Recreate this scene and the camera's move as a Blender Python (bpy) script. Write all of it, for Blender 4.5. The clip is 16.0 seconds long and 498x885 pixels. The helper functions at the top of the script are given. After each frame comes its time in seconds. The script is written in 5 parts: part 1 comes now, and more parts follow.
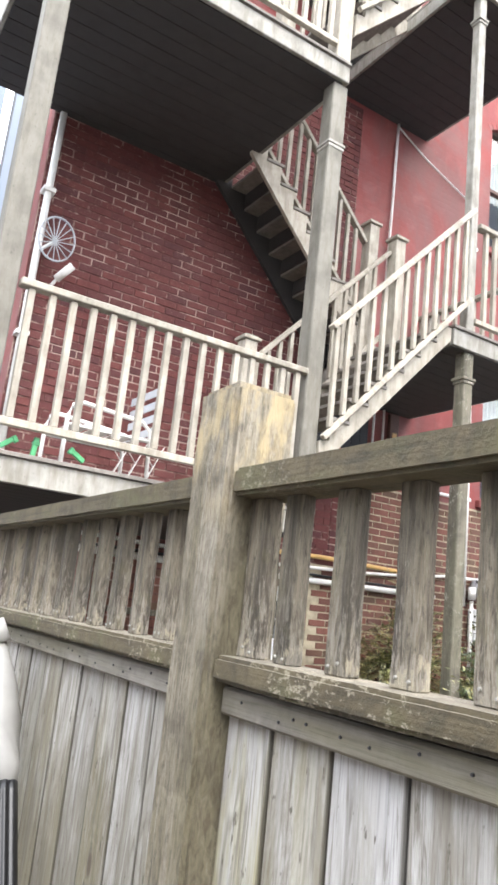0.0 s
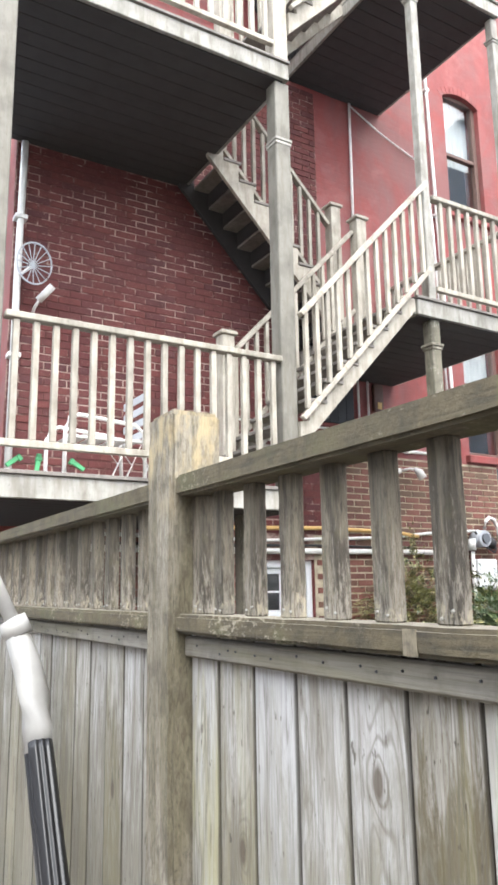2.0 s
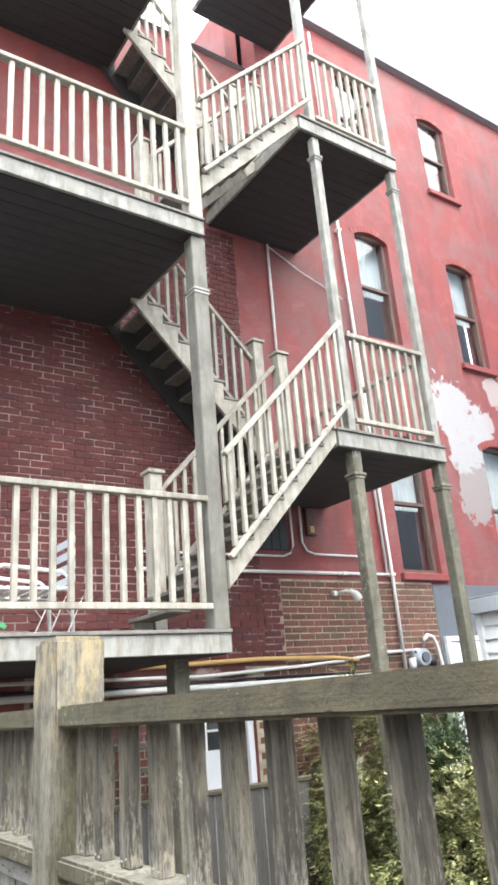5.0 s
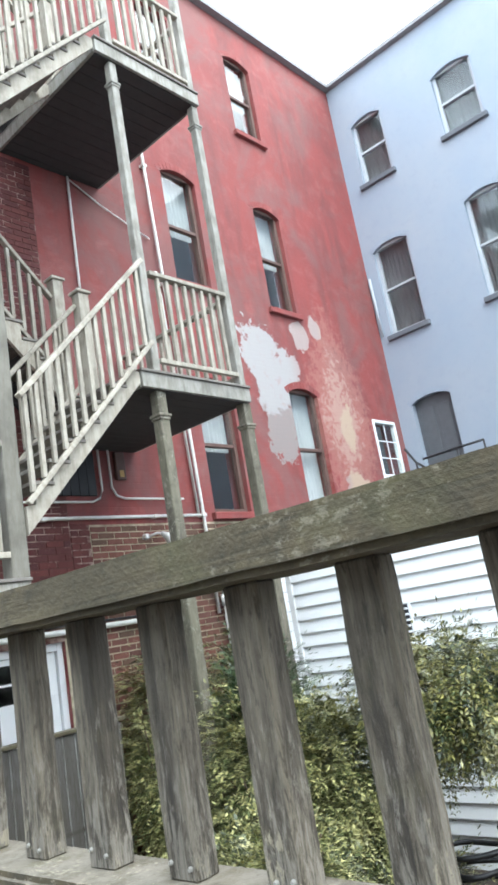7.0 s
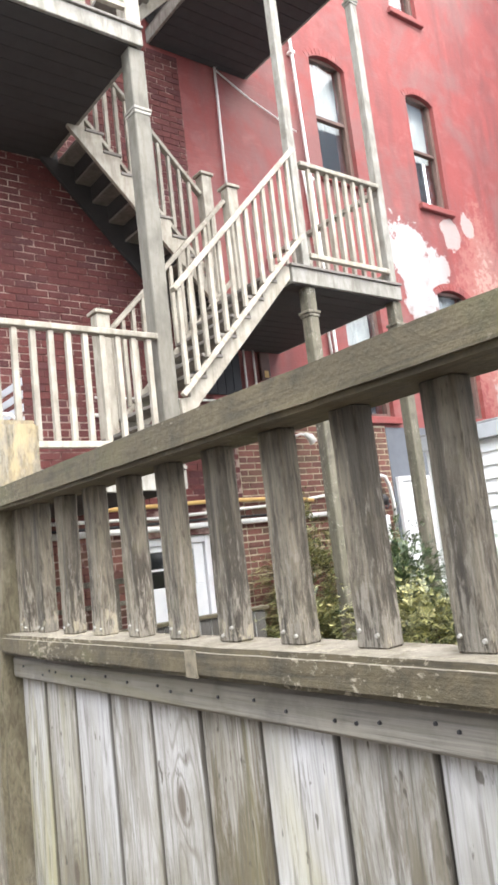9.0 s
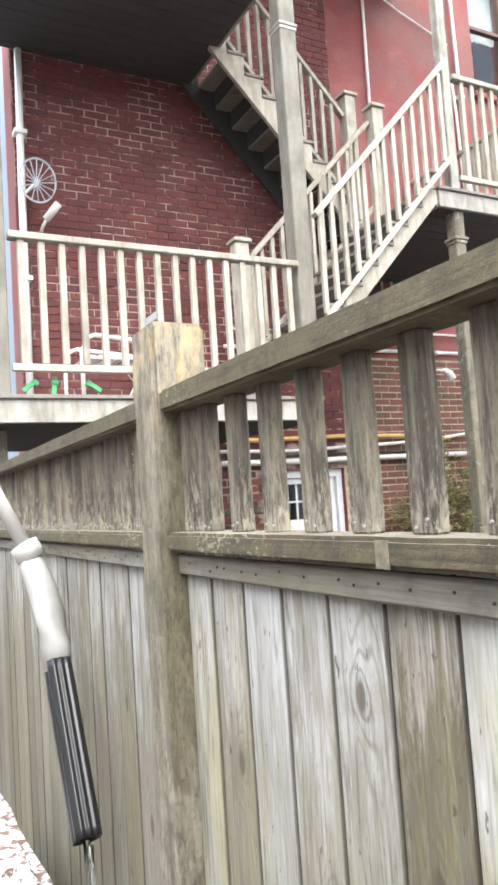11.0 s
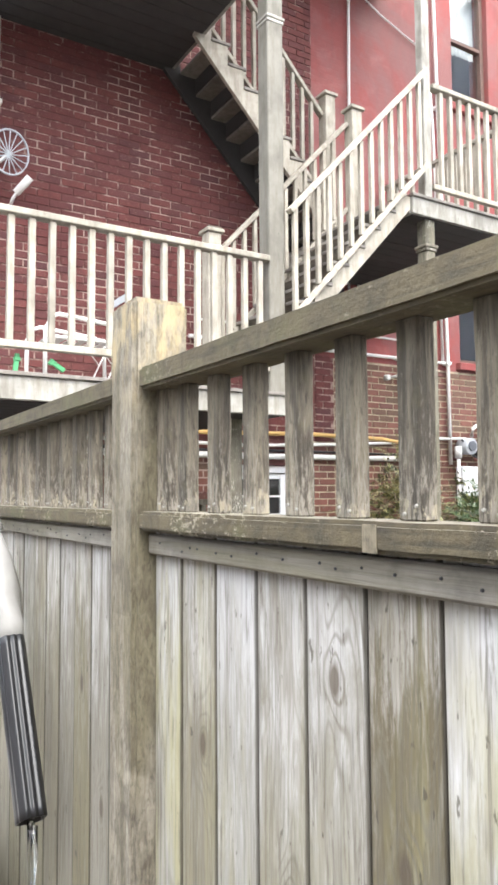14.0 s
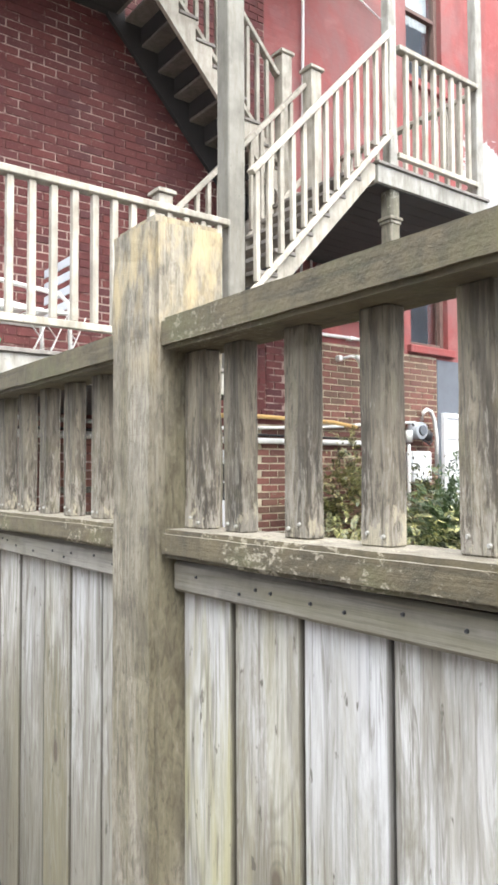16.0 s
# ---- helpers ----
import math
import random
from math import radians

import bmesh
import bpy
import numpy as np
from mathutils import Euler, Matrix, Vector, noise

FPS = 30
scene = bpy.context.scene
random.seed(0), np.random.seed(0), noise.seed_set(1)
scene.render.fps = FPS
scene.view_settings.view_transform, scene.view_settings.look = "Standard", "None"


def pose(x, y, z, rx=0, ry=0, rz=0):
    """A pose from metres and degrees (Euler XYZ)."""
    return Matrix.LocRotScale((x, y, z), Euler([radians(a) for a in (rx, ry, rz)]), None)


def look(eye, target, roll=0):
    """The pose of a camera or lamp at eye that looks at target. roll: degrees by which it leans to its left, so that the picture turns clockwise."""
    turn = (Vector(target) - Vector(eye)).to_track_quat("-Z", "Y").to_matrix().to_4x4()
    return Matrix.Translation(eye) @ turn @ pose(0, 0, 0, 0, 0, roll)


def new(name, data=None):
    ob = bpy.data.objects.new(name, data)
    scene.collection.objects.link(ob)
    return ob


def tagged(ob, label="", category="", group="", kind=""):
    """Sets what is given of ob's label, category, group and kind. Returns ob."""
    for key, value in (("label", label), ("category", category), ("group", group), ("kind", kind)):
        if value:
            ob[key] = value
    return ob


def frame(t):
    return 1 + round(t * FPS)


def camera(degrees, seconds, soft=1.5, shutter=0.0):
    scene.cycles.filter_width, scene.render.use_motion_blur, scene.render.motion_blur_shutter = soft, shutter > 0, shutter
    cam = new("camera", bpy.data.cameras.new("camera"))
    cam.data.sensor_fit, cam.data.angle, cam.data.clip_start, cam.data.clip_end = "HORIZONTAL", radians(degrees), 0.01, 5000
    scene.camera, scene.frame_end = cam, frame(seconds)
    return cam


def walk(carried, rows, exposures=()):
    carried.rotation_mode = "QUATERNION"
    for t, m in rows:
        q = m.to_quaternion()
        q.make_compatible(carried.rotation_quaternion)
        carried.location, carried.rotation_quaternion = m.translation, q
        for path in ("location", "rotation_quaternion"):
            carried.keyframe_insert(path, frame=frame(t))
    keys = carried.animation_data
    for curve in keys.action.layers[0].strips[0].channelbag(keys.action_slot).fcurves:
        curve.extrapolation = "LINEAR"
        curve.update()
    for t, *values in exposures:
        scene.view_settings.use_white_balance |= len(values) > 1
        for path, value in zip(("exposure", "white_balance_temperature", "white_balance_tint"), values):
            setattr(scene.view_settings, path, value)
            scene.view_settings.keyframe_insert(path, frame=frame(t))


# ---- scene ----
cam = camera(37.1, 16.0, 3.0)
METRES, EYE, TILT, LEAN, TURN = 2.25, 1.6, 0.0, 0.0, -31.4
ROWS = [
    (0.0, 0.0, 0.0, 0.0, -1.37, 12.73, -6.07),
    (0.5, 0.024, -0.0515, -0.0043, 1.95, 10.9, -4.28),
    (1.0, 0.073, -0.1055, -0.0091, 2.62, 10.17, -2.26),
    (1.5, 0.0626, -0.1374, -0.0192, 1.43, 10.0, -0.44),
    (2.0, 0.0685, -0.1762, -0.009, 0.74, 11.12, 0.89),
    (2.5, 0.1136, -0.2057, 0.004, -0.14, 12.96, 1.78),
    (3.0, 0.1396, -0.2172, 0.0222, -0.2, 15.19, 2.17),
    (5.5, 0.144, -0.2512, 0.0925, -4.88, 19.37, 5.58),
    (6.0, 0.1751, -0.2486, 0.0831, -9.04, 18.13, 7.56),
    (6.5, 0.1986, -0.2205, 0.0751, -13.11, 15.99, 9.03),
    (7.0, 0.2122, -0.2089, 0.0621, -15.42, 13.58, 9.61),
    (7.5, 0.2268, -0.2048, 0.0496, -15.51, 11.4, 9.28),
    (8.0, 0.2063, -0.1825, 0.0305, -13.09, 9.91, 8.5),
    (8.5, 0.1812, -0.1755, 0.0227, -9.95, 8.99, 7.57),
    (9.0, 0.1493, -0.1667, 0.0172, -5.61, 8.26, 6.47),
    (9.5, 0.1133, -0.1601, 0.0125, -0.59, 7.44, 5.35),
    (10.0, 0.0996, -0.148, 0.0058, 3.13, 6.37, 4.37),
    (12.5, 0.1361, -0.1369, -0.0175, 3.87, 3.38, 3.54),
    (13.0, 0.1374, -0.1471, -0.0136, 2.29, 3.71, 2.66),
    (13.5, 0.113, -0.1452, -0.0139, 1.13, 3.97, 1.42),
    (14.0, 0.0894, -0.1385, -0.0166, 0.01, 3.99, 0.36),
    (14.5, 0.06, -0.1201, -0.019, -1.11, 3.79, -0.12),
    (15.0, 0.0511, -0.0665, -0.027, -1.82, 3.33, -0.0),
    (15.5, 0.0508, 0.005, -0.0006, -2.84, 3.31, 0.26),
    (16.0, 0.0014, 0.0657, 0.0006, -5.66, 2.56, 0.24),
]
walk(cam, [(t, pose(0, 0, EYE, TILT, LEAN, TURN) @ pose(METRES * x, METRES * y, METRES * z, 90 + pitch, roll, yaw)) for t, x, y, z, yaw, pitch, roll in ROWS],
     [(0.0, 1.95, 6500, 10), (3.2, 1.95, 6350, 8), (5.5, 1.75, 6200, 5), (6.5, 1.56, 5950, 2), (7.5, 1.60, 5950, 4), (8.0, 1.82, 6300, 8), (8.5, 1.98, 6600, 10), (10.0, 2.06, 6500, 8), (12.5, 2.12, 6600, 10), (16.0, 2.14, 6450, 8)])

# ---- world, sun and exposure ----
scene.view_settings.exposure = 1.08
world = bpy.data.worlds.new("overcast_sky")
scene.world = world
world.use_nodes = True
wn, wl = world.node_tree.nodes, world.node_tree.links
sky = wn.new("ShaderNodeTexSky")
sky.sky_type = 'NISHITA'
sky.sun_disc = False
sky.sun_elevation, sky.sun_rotation = radians(48), radians(150)
sky.air_density, sky.dust_density = 1.0, 4.0
haze = wn.new("ShaderNodeMixRGB")
haze.inputs[0].default_value = 0.72
haze.inputs[2].default_value = (12.5, 12.9, 13.6, 1)
wl.new(sky.outputs[0], haze.inputs[1])
wl.new(haze.outputs[0], wn["Background"].inputs[0])
wn["Background"].inputs[1].default_value = 0.14

sun = new("sun", bpy.data.lights.new("sun", 'SUN'))
sun.data.energy, sun.data.angle, sun.data.color = 0.9, radians(25), (1.0, 0.97, 0.92)
sun.matrix_world = look((-4, -7, 10), (0, 0, 0))


# ---- materials ----
class Mat:
    """A small builder of node materials."""

    def __init__(self, name, rough=0.8, metal=0.0):
        self.m = bpy.data.materials.new(name)
        self.m.use_nodes = True
        self.n, self.l = self.m.node_tree.nodes, self.m.node_tree.links
        self.p = self.n["Principled BSDF"]
        self.p.inputs["Roughness"].default_value = rough
        self.p.inputs["Metallic"].default_value = metal
        self.tc = self.n.new("ShaderNodeTexCoord")

    def node(self, kind, **values):
        nd = self.n.new(kind)
        for k, v in values.items():
            nd.inputs[k.replace("_", " ")].default_value = v
        return nd

    def coords(self, space="Object", scale=(1, 1, 1), random_shift=True):
        mp = self.n.new("ShaderNodeMapping")
        mp.inputs["Scale"].default_value = scale
        src = self.tc.outputs[space]
        if random_shift:
            info = self.n.new("ShaderNodeObjectInfo")
            mul = self.math('MULTIPLY', info.outputs["Random"], 37.0)
            add = self.n.new("ShaderNodeVectorMath")
            add.operation = 'ADD'
            self.l.new(src, add.inputs[0])
            self.l.new(mul, add.inputs[1])
            src = add.outputs[0]
        self.l.new(src, mp.inputs["Vector"])
        return mp.outputs[0]

    def math(self, op, a, b=0.0, clamp=False):
        nd = self.n.new("ShaderNodeMath")
        nd.operation, nd.use_clamp = op, clamp
        for i, v in enumerate((a, b)):
            if isinstance(v, (int, float)):
                nd.inputs[i].default_value = v
            else:
                self.l.new(v, nd.inputs[i])
        return nd.outputs[0]

    def noise(self, vec, scale, detail=4.0, rough=0.55, distort=0.0):
        nd = self.node("ShaderNodeTexNoise", Scale=scale, Detail=detail, Roughness=rough, Distortion=distort)
        self.l.new(vec, nd.inputs["Vector"])
        return nd.outputs[0]

    def ramp(self, fac, stops):
        nd = self.n.new("ShaderNodeValToRGB")
        el = nd.color_ramp.elements
        while len(el) < len(stops):
            el.new(0.5)
        for e, (pos, col) in zip(el, stops):
            e.position = pos
            e.color = (*col, 1) if isinstance(col, tuple) else (col, col, col, 1)
        self.l.new(fac, nd.inputs[0])
        return nd.outputs[0]

    def mix(self, fac, a, b, mode='MIX'):
        nd = self.n.new("ShaderNodeMixRGB")
        nd.blend_type = mode
        for i, v in enumerate((fac, a, b)):
            if isinstance(v, (int, float)):
                nd.inputs[i].default_value = v
            elif isinstance(v, tuple):
                nd.inputs[i].default_value = (*v, 1)
            else:
                self.l.new(v, nd.inputs[i])
        return nd.outputs[0]

    def random(self):
        return self.n.new("ShaderNodeObjectInfo").outputs["Random"]

    def finish(self, colour, bump=None, strength=0.3, distance=0.01, rough=None):
        if isinstance(colour, tuple):
            self.p.inputs["Base Color"].default_value = (*colour, 1)
        else:
            self.l.new(colour, self.p.inputs["Base Color"])
        if rough is not None:
            self.l.new(rough, self.p.inputs["Roughness"])
        if bump is not None:
            nd = self.node("ShaderNodeBump", Strength=strength, Distance=distance)
            self.l.new(bump, nd.inputs["Height"])
            self.l.new(nd.outputs[0], self.p.inputs["Normal"])
        return self.m


def weathered_wood(name, pale, mid, dark, stain, along=2, stain_amount=0.5, spread=0.35, knots=True, flake=None, crown=None, pits=0.0):
    """Old bare wood: growth rings and fine grain along one axis, knots, algae stains; each piece a little different."""
    k = Mat(name, 0.85)

    def stretch(across, length):
        v = [across] * 3
        v[along] = length
        return k.coords(scale=tuple(v))

    fine = k.noise(stretch(260.0, 7.0), 1.0, 3, 0.6, 0.3)
    figure = k.noise(stretch(13.0, 0.85), 1.0, 2, 0.45, 0.35)
    rings = k.math('FRACT', k.math('MULTIPLY', figure, 11.0))
    rings = k.math('ABSOLUTE', k.math('SUBTRACT', rings, 0.5))
    soft = k.noise(stretch(7.0, 1.3), 1.0, 4, 0.6, 0.4)
    grey = k.noise(k.coords(), 14.0, 5, 0.65)
    base = k.mix(k.ramp(soft, [(0.34, 0.0), (0.62, 1.0)]), mid, pale)
    base = k.mix(k.ramp(grey, [(0.50, 0.0), (0.72, 0.45)]), base, dark)
    strong = k.ramp(k.noise(stretch(9.0, 1.2), 1.0, 2), [(0.38, 0.12), (0.62, 0.55)])
    col = k.mix(k.math('MULTIPLY', k.ramp(rings, [(0.03, 1.0), (0.22, 0.0)]), strong), base, dark)
    col = k.mix(1.0, col, k.ramp(fine, [(0.34, 0.74), (0.50, 1.0)]), 'MULTIPLY')
    tone = k.ramp(k.random(), [(0.0, 1.0 - spread), (0.5, 0.97), (1.0, 1.0 + spread)])
    col = k.mix(1.0, col, tone, 'MULTIPLY')
    if stain:
        blot = k.noise(stretch(10.0, 1.1), 1.0, 4, 0.6, 0.5)
        some = k.ramp(k.math('FRACT', k.math('MULTIPLY', k.random(), 7.31)), [(0.15, 0.25), (0.8, 1.0)])
        col = k.mix(k.math('MULTIPLY', k.ramp(blot, [(0.46, 0.0), (0.62, stain_amount)]), some), col, stain)
    grime = k.noise(k.coords(scale=(6, 6, 6)), 1.0, 6, 0.7, 0.3)
    col = k.mix(k.ramp(grime, [(0.52, 0.0), (0.68, 0.45)]), col, tuple(c * 0.6 for c in dark))
    bump = k.math('ADD', fine, k.math('MULTIPLY', rings, 0.8))
    if pits:
        # rough, eroded face: short dark hollows between pale raised fibres
        pit = k.noise(stretch(105.0, 30.0), 1.0, 5, 0.7, 0.8)
        col = k.mix(k.ramp(pit, [(0.36, pits), (0.50, 0.0)]), col, tuple(c * 0.5 for c in dark))
        col = k.mix(k.ramp(pit, [(0.54, 0.0), (0.68, pits * 0.6)]), col, pale)
        wide = k.noise(k.coords(scale=(1, 1, 0.5)), 22.0, 5, 0.7, 0.4)
        col = k.mix(k.ramp(wide, [(0.50, 0.0), (0.60, pits * 0.7)]), col, dark)
        bump = k.math('ADD', bump, k.math('MULTIPLY', pit, 2.5))
    if knots:
        vor = k.node("ShaderNodeTexVoronoi", Scale=1.0)
        k.l.new(stretch(8.0, 3.0), vor.inputs["Vector"])
        core = k.ramp(vor.outputs["Distance"], [(0.07, 1.0), (0.10, 0.6), (0.15, 0.0)])
        col = k.mix(k.math('MULTIPLY', core, 0.8), col, tuple(c * 0.4 for c in dark))
        halo = k.ramp(vor.outputs["Distance"], [(0.15, 0.0), (0.17, 0.35), (0.20, 0.0)])
        col = k.mix(halo, col, dark)
    if flake:
        fl = k.noise(stretch(150.0, 40.0), 1.0, 4, 0.7)
        big = k.noise(k.coords(), 9.0, 3)
        m = k.ramp(k.math('ADD', fl, k.math('MULTIPLY', big, 0.6)), [(0.91, 0.0), (1.0, 0.5)])
        col = k.mix(m, col, flake)
    if crown:
        g = k.n.new("ShaderNodeSeparateXYZ")
        k.l.new(k.tc.outputs["Generated"], g.inputs[0])
        h = k.math('ADD', g.outputs[2], k.math('MULTIPLY', k.math('SUBTRACT', soft, 0.5), 0.06))
        part_of = k.ramp(k.noise(k.coords(scale=(22, 22, 9)), 1.0, 4, 0.65), [(0.44, 0.0), (0.60, 1.0)])
        col = k.mix(k.math('MULTIPLY', k.ramp(h, [(0.88, 0.0), (0.95, 0.75)]), part_of), col, crown)
    return k.finish(col, bump, 0.5, 0.003)


def facing_up(k):
    """How far a surface faces the sky, 0 to 1."""
    g = k.n.new("ShaderNodeNewGeometry")
    sp = k.n.new("ShaderNodeSeparateXYZ")
    k.l.new(g.outputs["Normal"], sp.inputs[0])
    return k.math('MULTIPLY', k.math('SUBTRACT', sp.outputs[2], 0.5), 3.0, True)


def own_value(k, name):
    """A number that each object carries."""
    nd = k.n.new("ShaderNodeAttribute")
    nd.attribute_type, nd.attribute_name = 'OBJECT', name
    return nd.outputs["Fac"]


def fence_board():
    """Silvered boards: flame figure that bends round a knot, dark checks along the grain, grey brown towards the bottom
    and yellow green algae.
    """
    k = Mat("silver_fence_boards", 0.85)

    def stretch(across, length):
        return k.coords(scale=(across, across, length))

    pos = k.n.new("ShaderNodeSeparateXYZ")
    k.l.new(k.tc.outputs["Object"], pos.inputs[0])
    gen = k.n.new("ShaderNodeSeparateXYZ")
    k.l.new(k.tc.outputs["Generated"], gen.inputs[0])
    h = gen.outputs[2]

    drab_share, green = own_value(k, "drab"), own_value(k, "alga")
    dy = k.math('DIVIDE', k.math('SUBTRACT', pos.outputs[1], own_value(k, "knot_y")), 0.026)
    dz = k.math('DIVIDE', k.math('SUBTRACT', pos.outputs[2], own_value(k, "knot_z")), 0.055)
    r2 = k.math('ADD', k.math('MULTIPLY', dy, dy), k.math('MULTIPLY', dz, dz))
    bulge = k.math('POWER', 2.718, k.math('MULTIPLY', r2, -1.0))
    figure = k.noise(stretch(10.0, 1.3), 1.0, 2, 0.5, 0.5)
    phase = k.math('ADD', k.math('MULTIPLY', figure, 11.0), k.math('MULTIPLY', bulge, 3.0))
    rings = k.math('ABSOLUTE', k.math('SUBTRACT', k.math('FRACT', phase), 0.5))
    fine = k.noise(stretch(240.0, 5.0), 1.0, 3, 0.6, 0.3)
    soft = k.noise(stretch(8.0, 2.4), 1.0, 4, 0.6, 0.6)
    col = k.mix(k.ramp(soft, [(0.36, 0.0), (0.60, 1.0)]), (0.31, 0.30, 0.285), (0.50, 0.50, 0.505))
    col = k.mix(k.math('MULTIPLY', drab_share, 0.5), col, (0.36, 0.315, 0.245))
    # grey brown, stronger towards the bottom, streaked along the grain and different on each board
    drab = k.noise(stretch(17.0, 3.0), 1.0, 6, 0.75, 0.8)
    reach = k.math('SUBTRACT', k.math('ADD', 0.86, k.math('MULTIPLY', drab_share, 0.09)), h)
    drab = k.math('ADD', drab, k.math('MULTIPLY', reach, 0.9))
    col = k.mix(k.math('MULTIPLY', k.ramp(drab, [(0.47, 0.0), (0.66, 0.9)]), k.math('ADD', 0.5, k.math('MULTIPLY', drab_share, 0.5))), col, (0.165, 0.152, 0.112))
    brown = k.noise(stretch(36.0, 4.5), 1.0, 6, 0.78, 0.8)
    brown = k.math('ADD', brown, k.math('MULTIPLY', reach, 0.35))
    col = k.mix(k.math('MULTIPLY', k.ramp(brown, [(0.46, 0.0), (0.58, 0.9)]), drab_share), col, (0.125, 0.102, 0.058))
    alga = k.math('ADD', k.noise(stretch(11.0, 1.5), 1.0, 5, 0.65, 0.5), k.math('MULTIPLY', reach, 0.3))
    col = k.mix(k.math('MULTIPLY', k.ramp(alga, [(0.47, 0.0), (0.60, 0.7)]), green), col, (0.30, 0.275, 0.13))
    # figure, checks and fine grain
    strong = k.ramp(k.noise(stretch(7.0, 1.0), 1.0, 2), [(0.40, 0.12), (0.60, 0.55)])
    strong = k.math('ADD', strong, k.math('MULTIPLY', bulge, 0.3), True)
    col = k.mix(k.math('MULTIPLY', k.ramp(rings, [(0.04, 1.0), (0.20, 0.0)]), strong), col, (0.15, 0.135, 0.105))
    line = k.noise(stretch(75.0, 4.0), 1.0, 4, 0.68, 1.2)
    col = k.mix(k.ramp(line, [(0.53, 0.0), (0.63, 0.62)]), col, (0.12, 0.105, 0.08))
    col = k.mix(1.0, col, k.ramp(fine, [(0.34, 0.78), (0.50, 1.0)]), 'MULTIPLY')
    speck = k.noise(stretch(60.0, 22.0), 1.0, 3, 0.6)
    col = k.mix(k.ramp(speck, [(0.66, 0.0), (0.70, 0.8)]), col, (0.07, 0.06, 0.045))
    core = k.ramp(r2, [(0.09, 0.85), (0.18, 0.4), (0.34, 0.0)])
    col = k.mix(core, col, (0.085, 0.065, 0.045))
    away = k.math('ABSOLUTE', k.math('SUBTRACT', gen.outputs[1], 0.5))
    away = k.math('ADD', away, k.math('MULTIPLY', k.math('SUBTRACT', soft, 0.5), 0.04))
    col = k.mix(k.ramp(away, [(0.462, 0.0), (0.492, 0.85)]), col, (0.04, 0.034, 0.026))
    col = k.mix(1.0, col, k.ramp(k.random(), [(0.0, 0.85), (0.5, 1.0), (1.0, 1.12)]), 'MULTIPLY')
    bump = k.math('ADD', fine, k.math('MULTIPLY', rings, 0.9))
    bump = k.math('ADD', bump, k.math('MULTIPLY', line, -1.2))
    return k.finish(col, bump, 0.6, 0.003)


def fence_rail(name, chips):
    """Olive brown, algae-covered rail with chipped pale wood and dusty lichen on its top."""
    k = Mat(name, 0.8)
    v = k.coords()
    long = k.noise(k.coords(scale=(90, 3.0, 90)), 1.0, 4, 0.65, 0.4)
    big, mid, fine = k.noise(v, 5.0, 5, 0.65, 0.3), k.noise(v, 24.0, 6, 0.7, 0.4), k.noise(v, 130.0, 4, 0.7)
    col = k.mix(k.ramp(big, [(0.38, 0.0), (0.62, 1.0)]), (0.118, 0.096, 0.055), (0.080, 0.066, 0.039))
    col = k.mix(k.ramp(mid, [(0.46, 0.0), (0.66, 0.7)]), col, (0.042, 0.036, 0.025))
    col = k.mix(k.ramp(long, [(0.34, 0.6), (0.48, 0.0)]), col, (0.035, 0.030, 0.022))
    col = k.mix(k.ramp(k.noise(v, 9.0, 5, 0.6), [(0.52, 0.0), (0.66, 0.5)]), col, (0.10, 0.098, 0.045))
    up = facing_up(k)
    dust = k.ramp(k.noise(v, 30.0, 6, 0.75), [(0.38, 0.25), (0.56, 1.0)])
    col = k.mix(k.math('MULTIPLY', up, dust), col, (0.205, 0.182, 0.145))
    gen = k.n.new("ShaderNodeSeparateXYZ")
    k.l.new(k.tc.outputs["Generated"], gen.inputs[0])
    edge = k.math('ABSOLUTE', k.math('SUBTRACT', gen.outputs[2], 0.5))
    chip = k.noise(k.coords(scale=(120, 70, 120)), 1.0, 5, 0.75, 0.2)
    chip = k.math('ADD', chip, k.math('MULTIPLY', k.math('SUBTRACT', k.noise(v, 4.5, 3), 0.5), 0.6))
    chip = k.math('ADD', chip, k.math('MULTIPLY', edge, 0.10))
    col = k.mix(k.ramp(chip, [(0.72 - 0.10 * chips, 0.0), (0.80 - 0.10 * chips, chips)]), col, (0.31, 0.275, 0.21))
    bump = k.math('ADD', k.math('ADD', fine, mid), k.math('MULTIPLY', long, 0.7))
    return k.finish(col, bump, 0.5, 0.004)


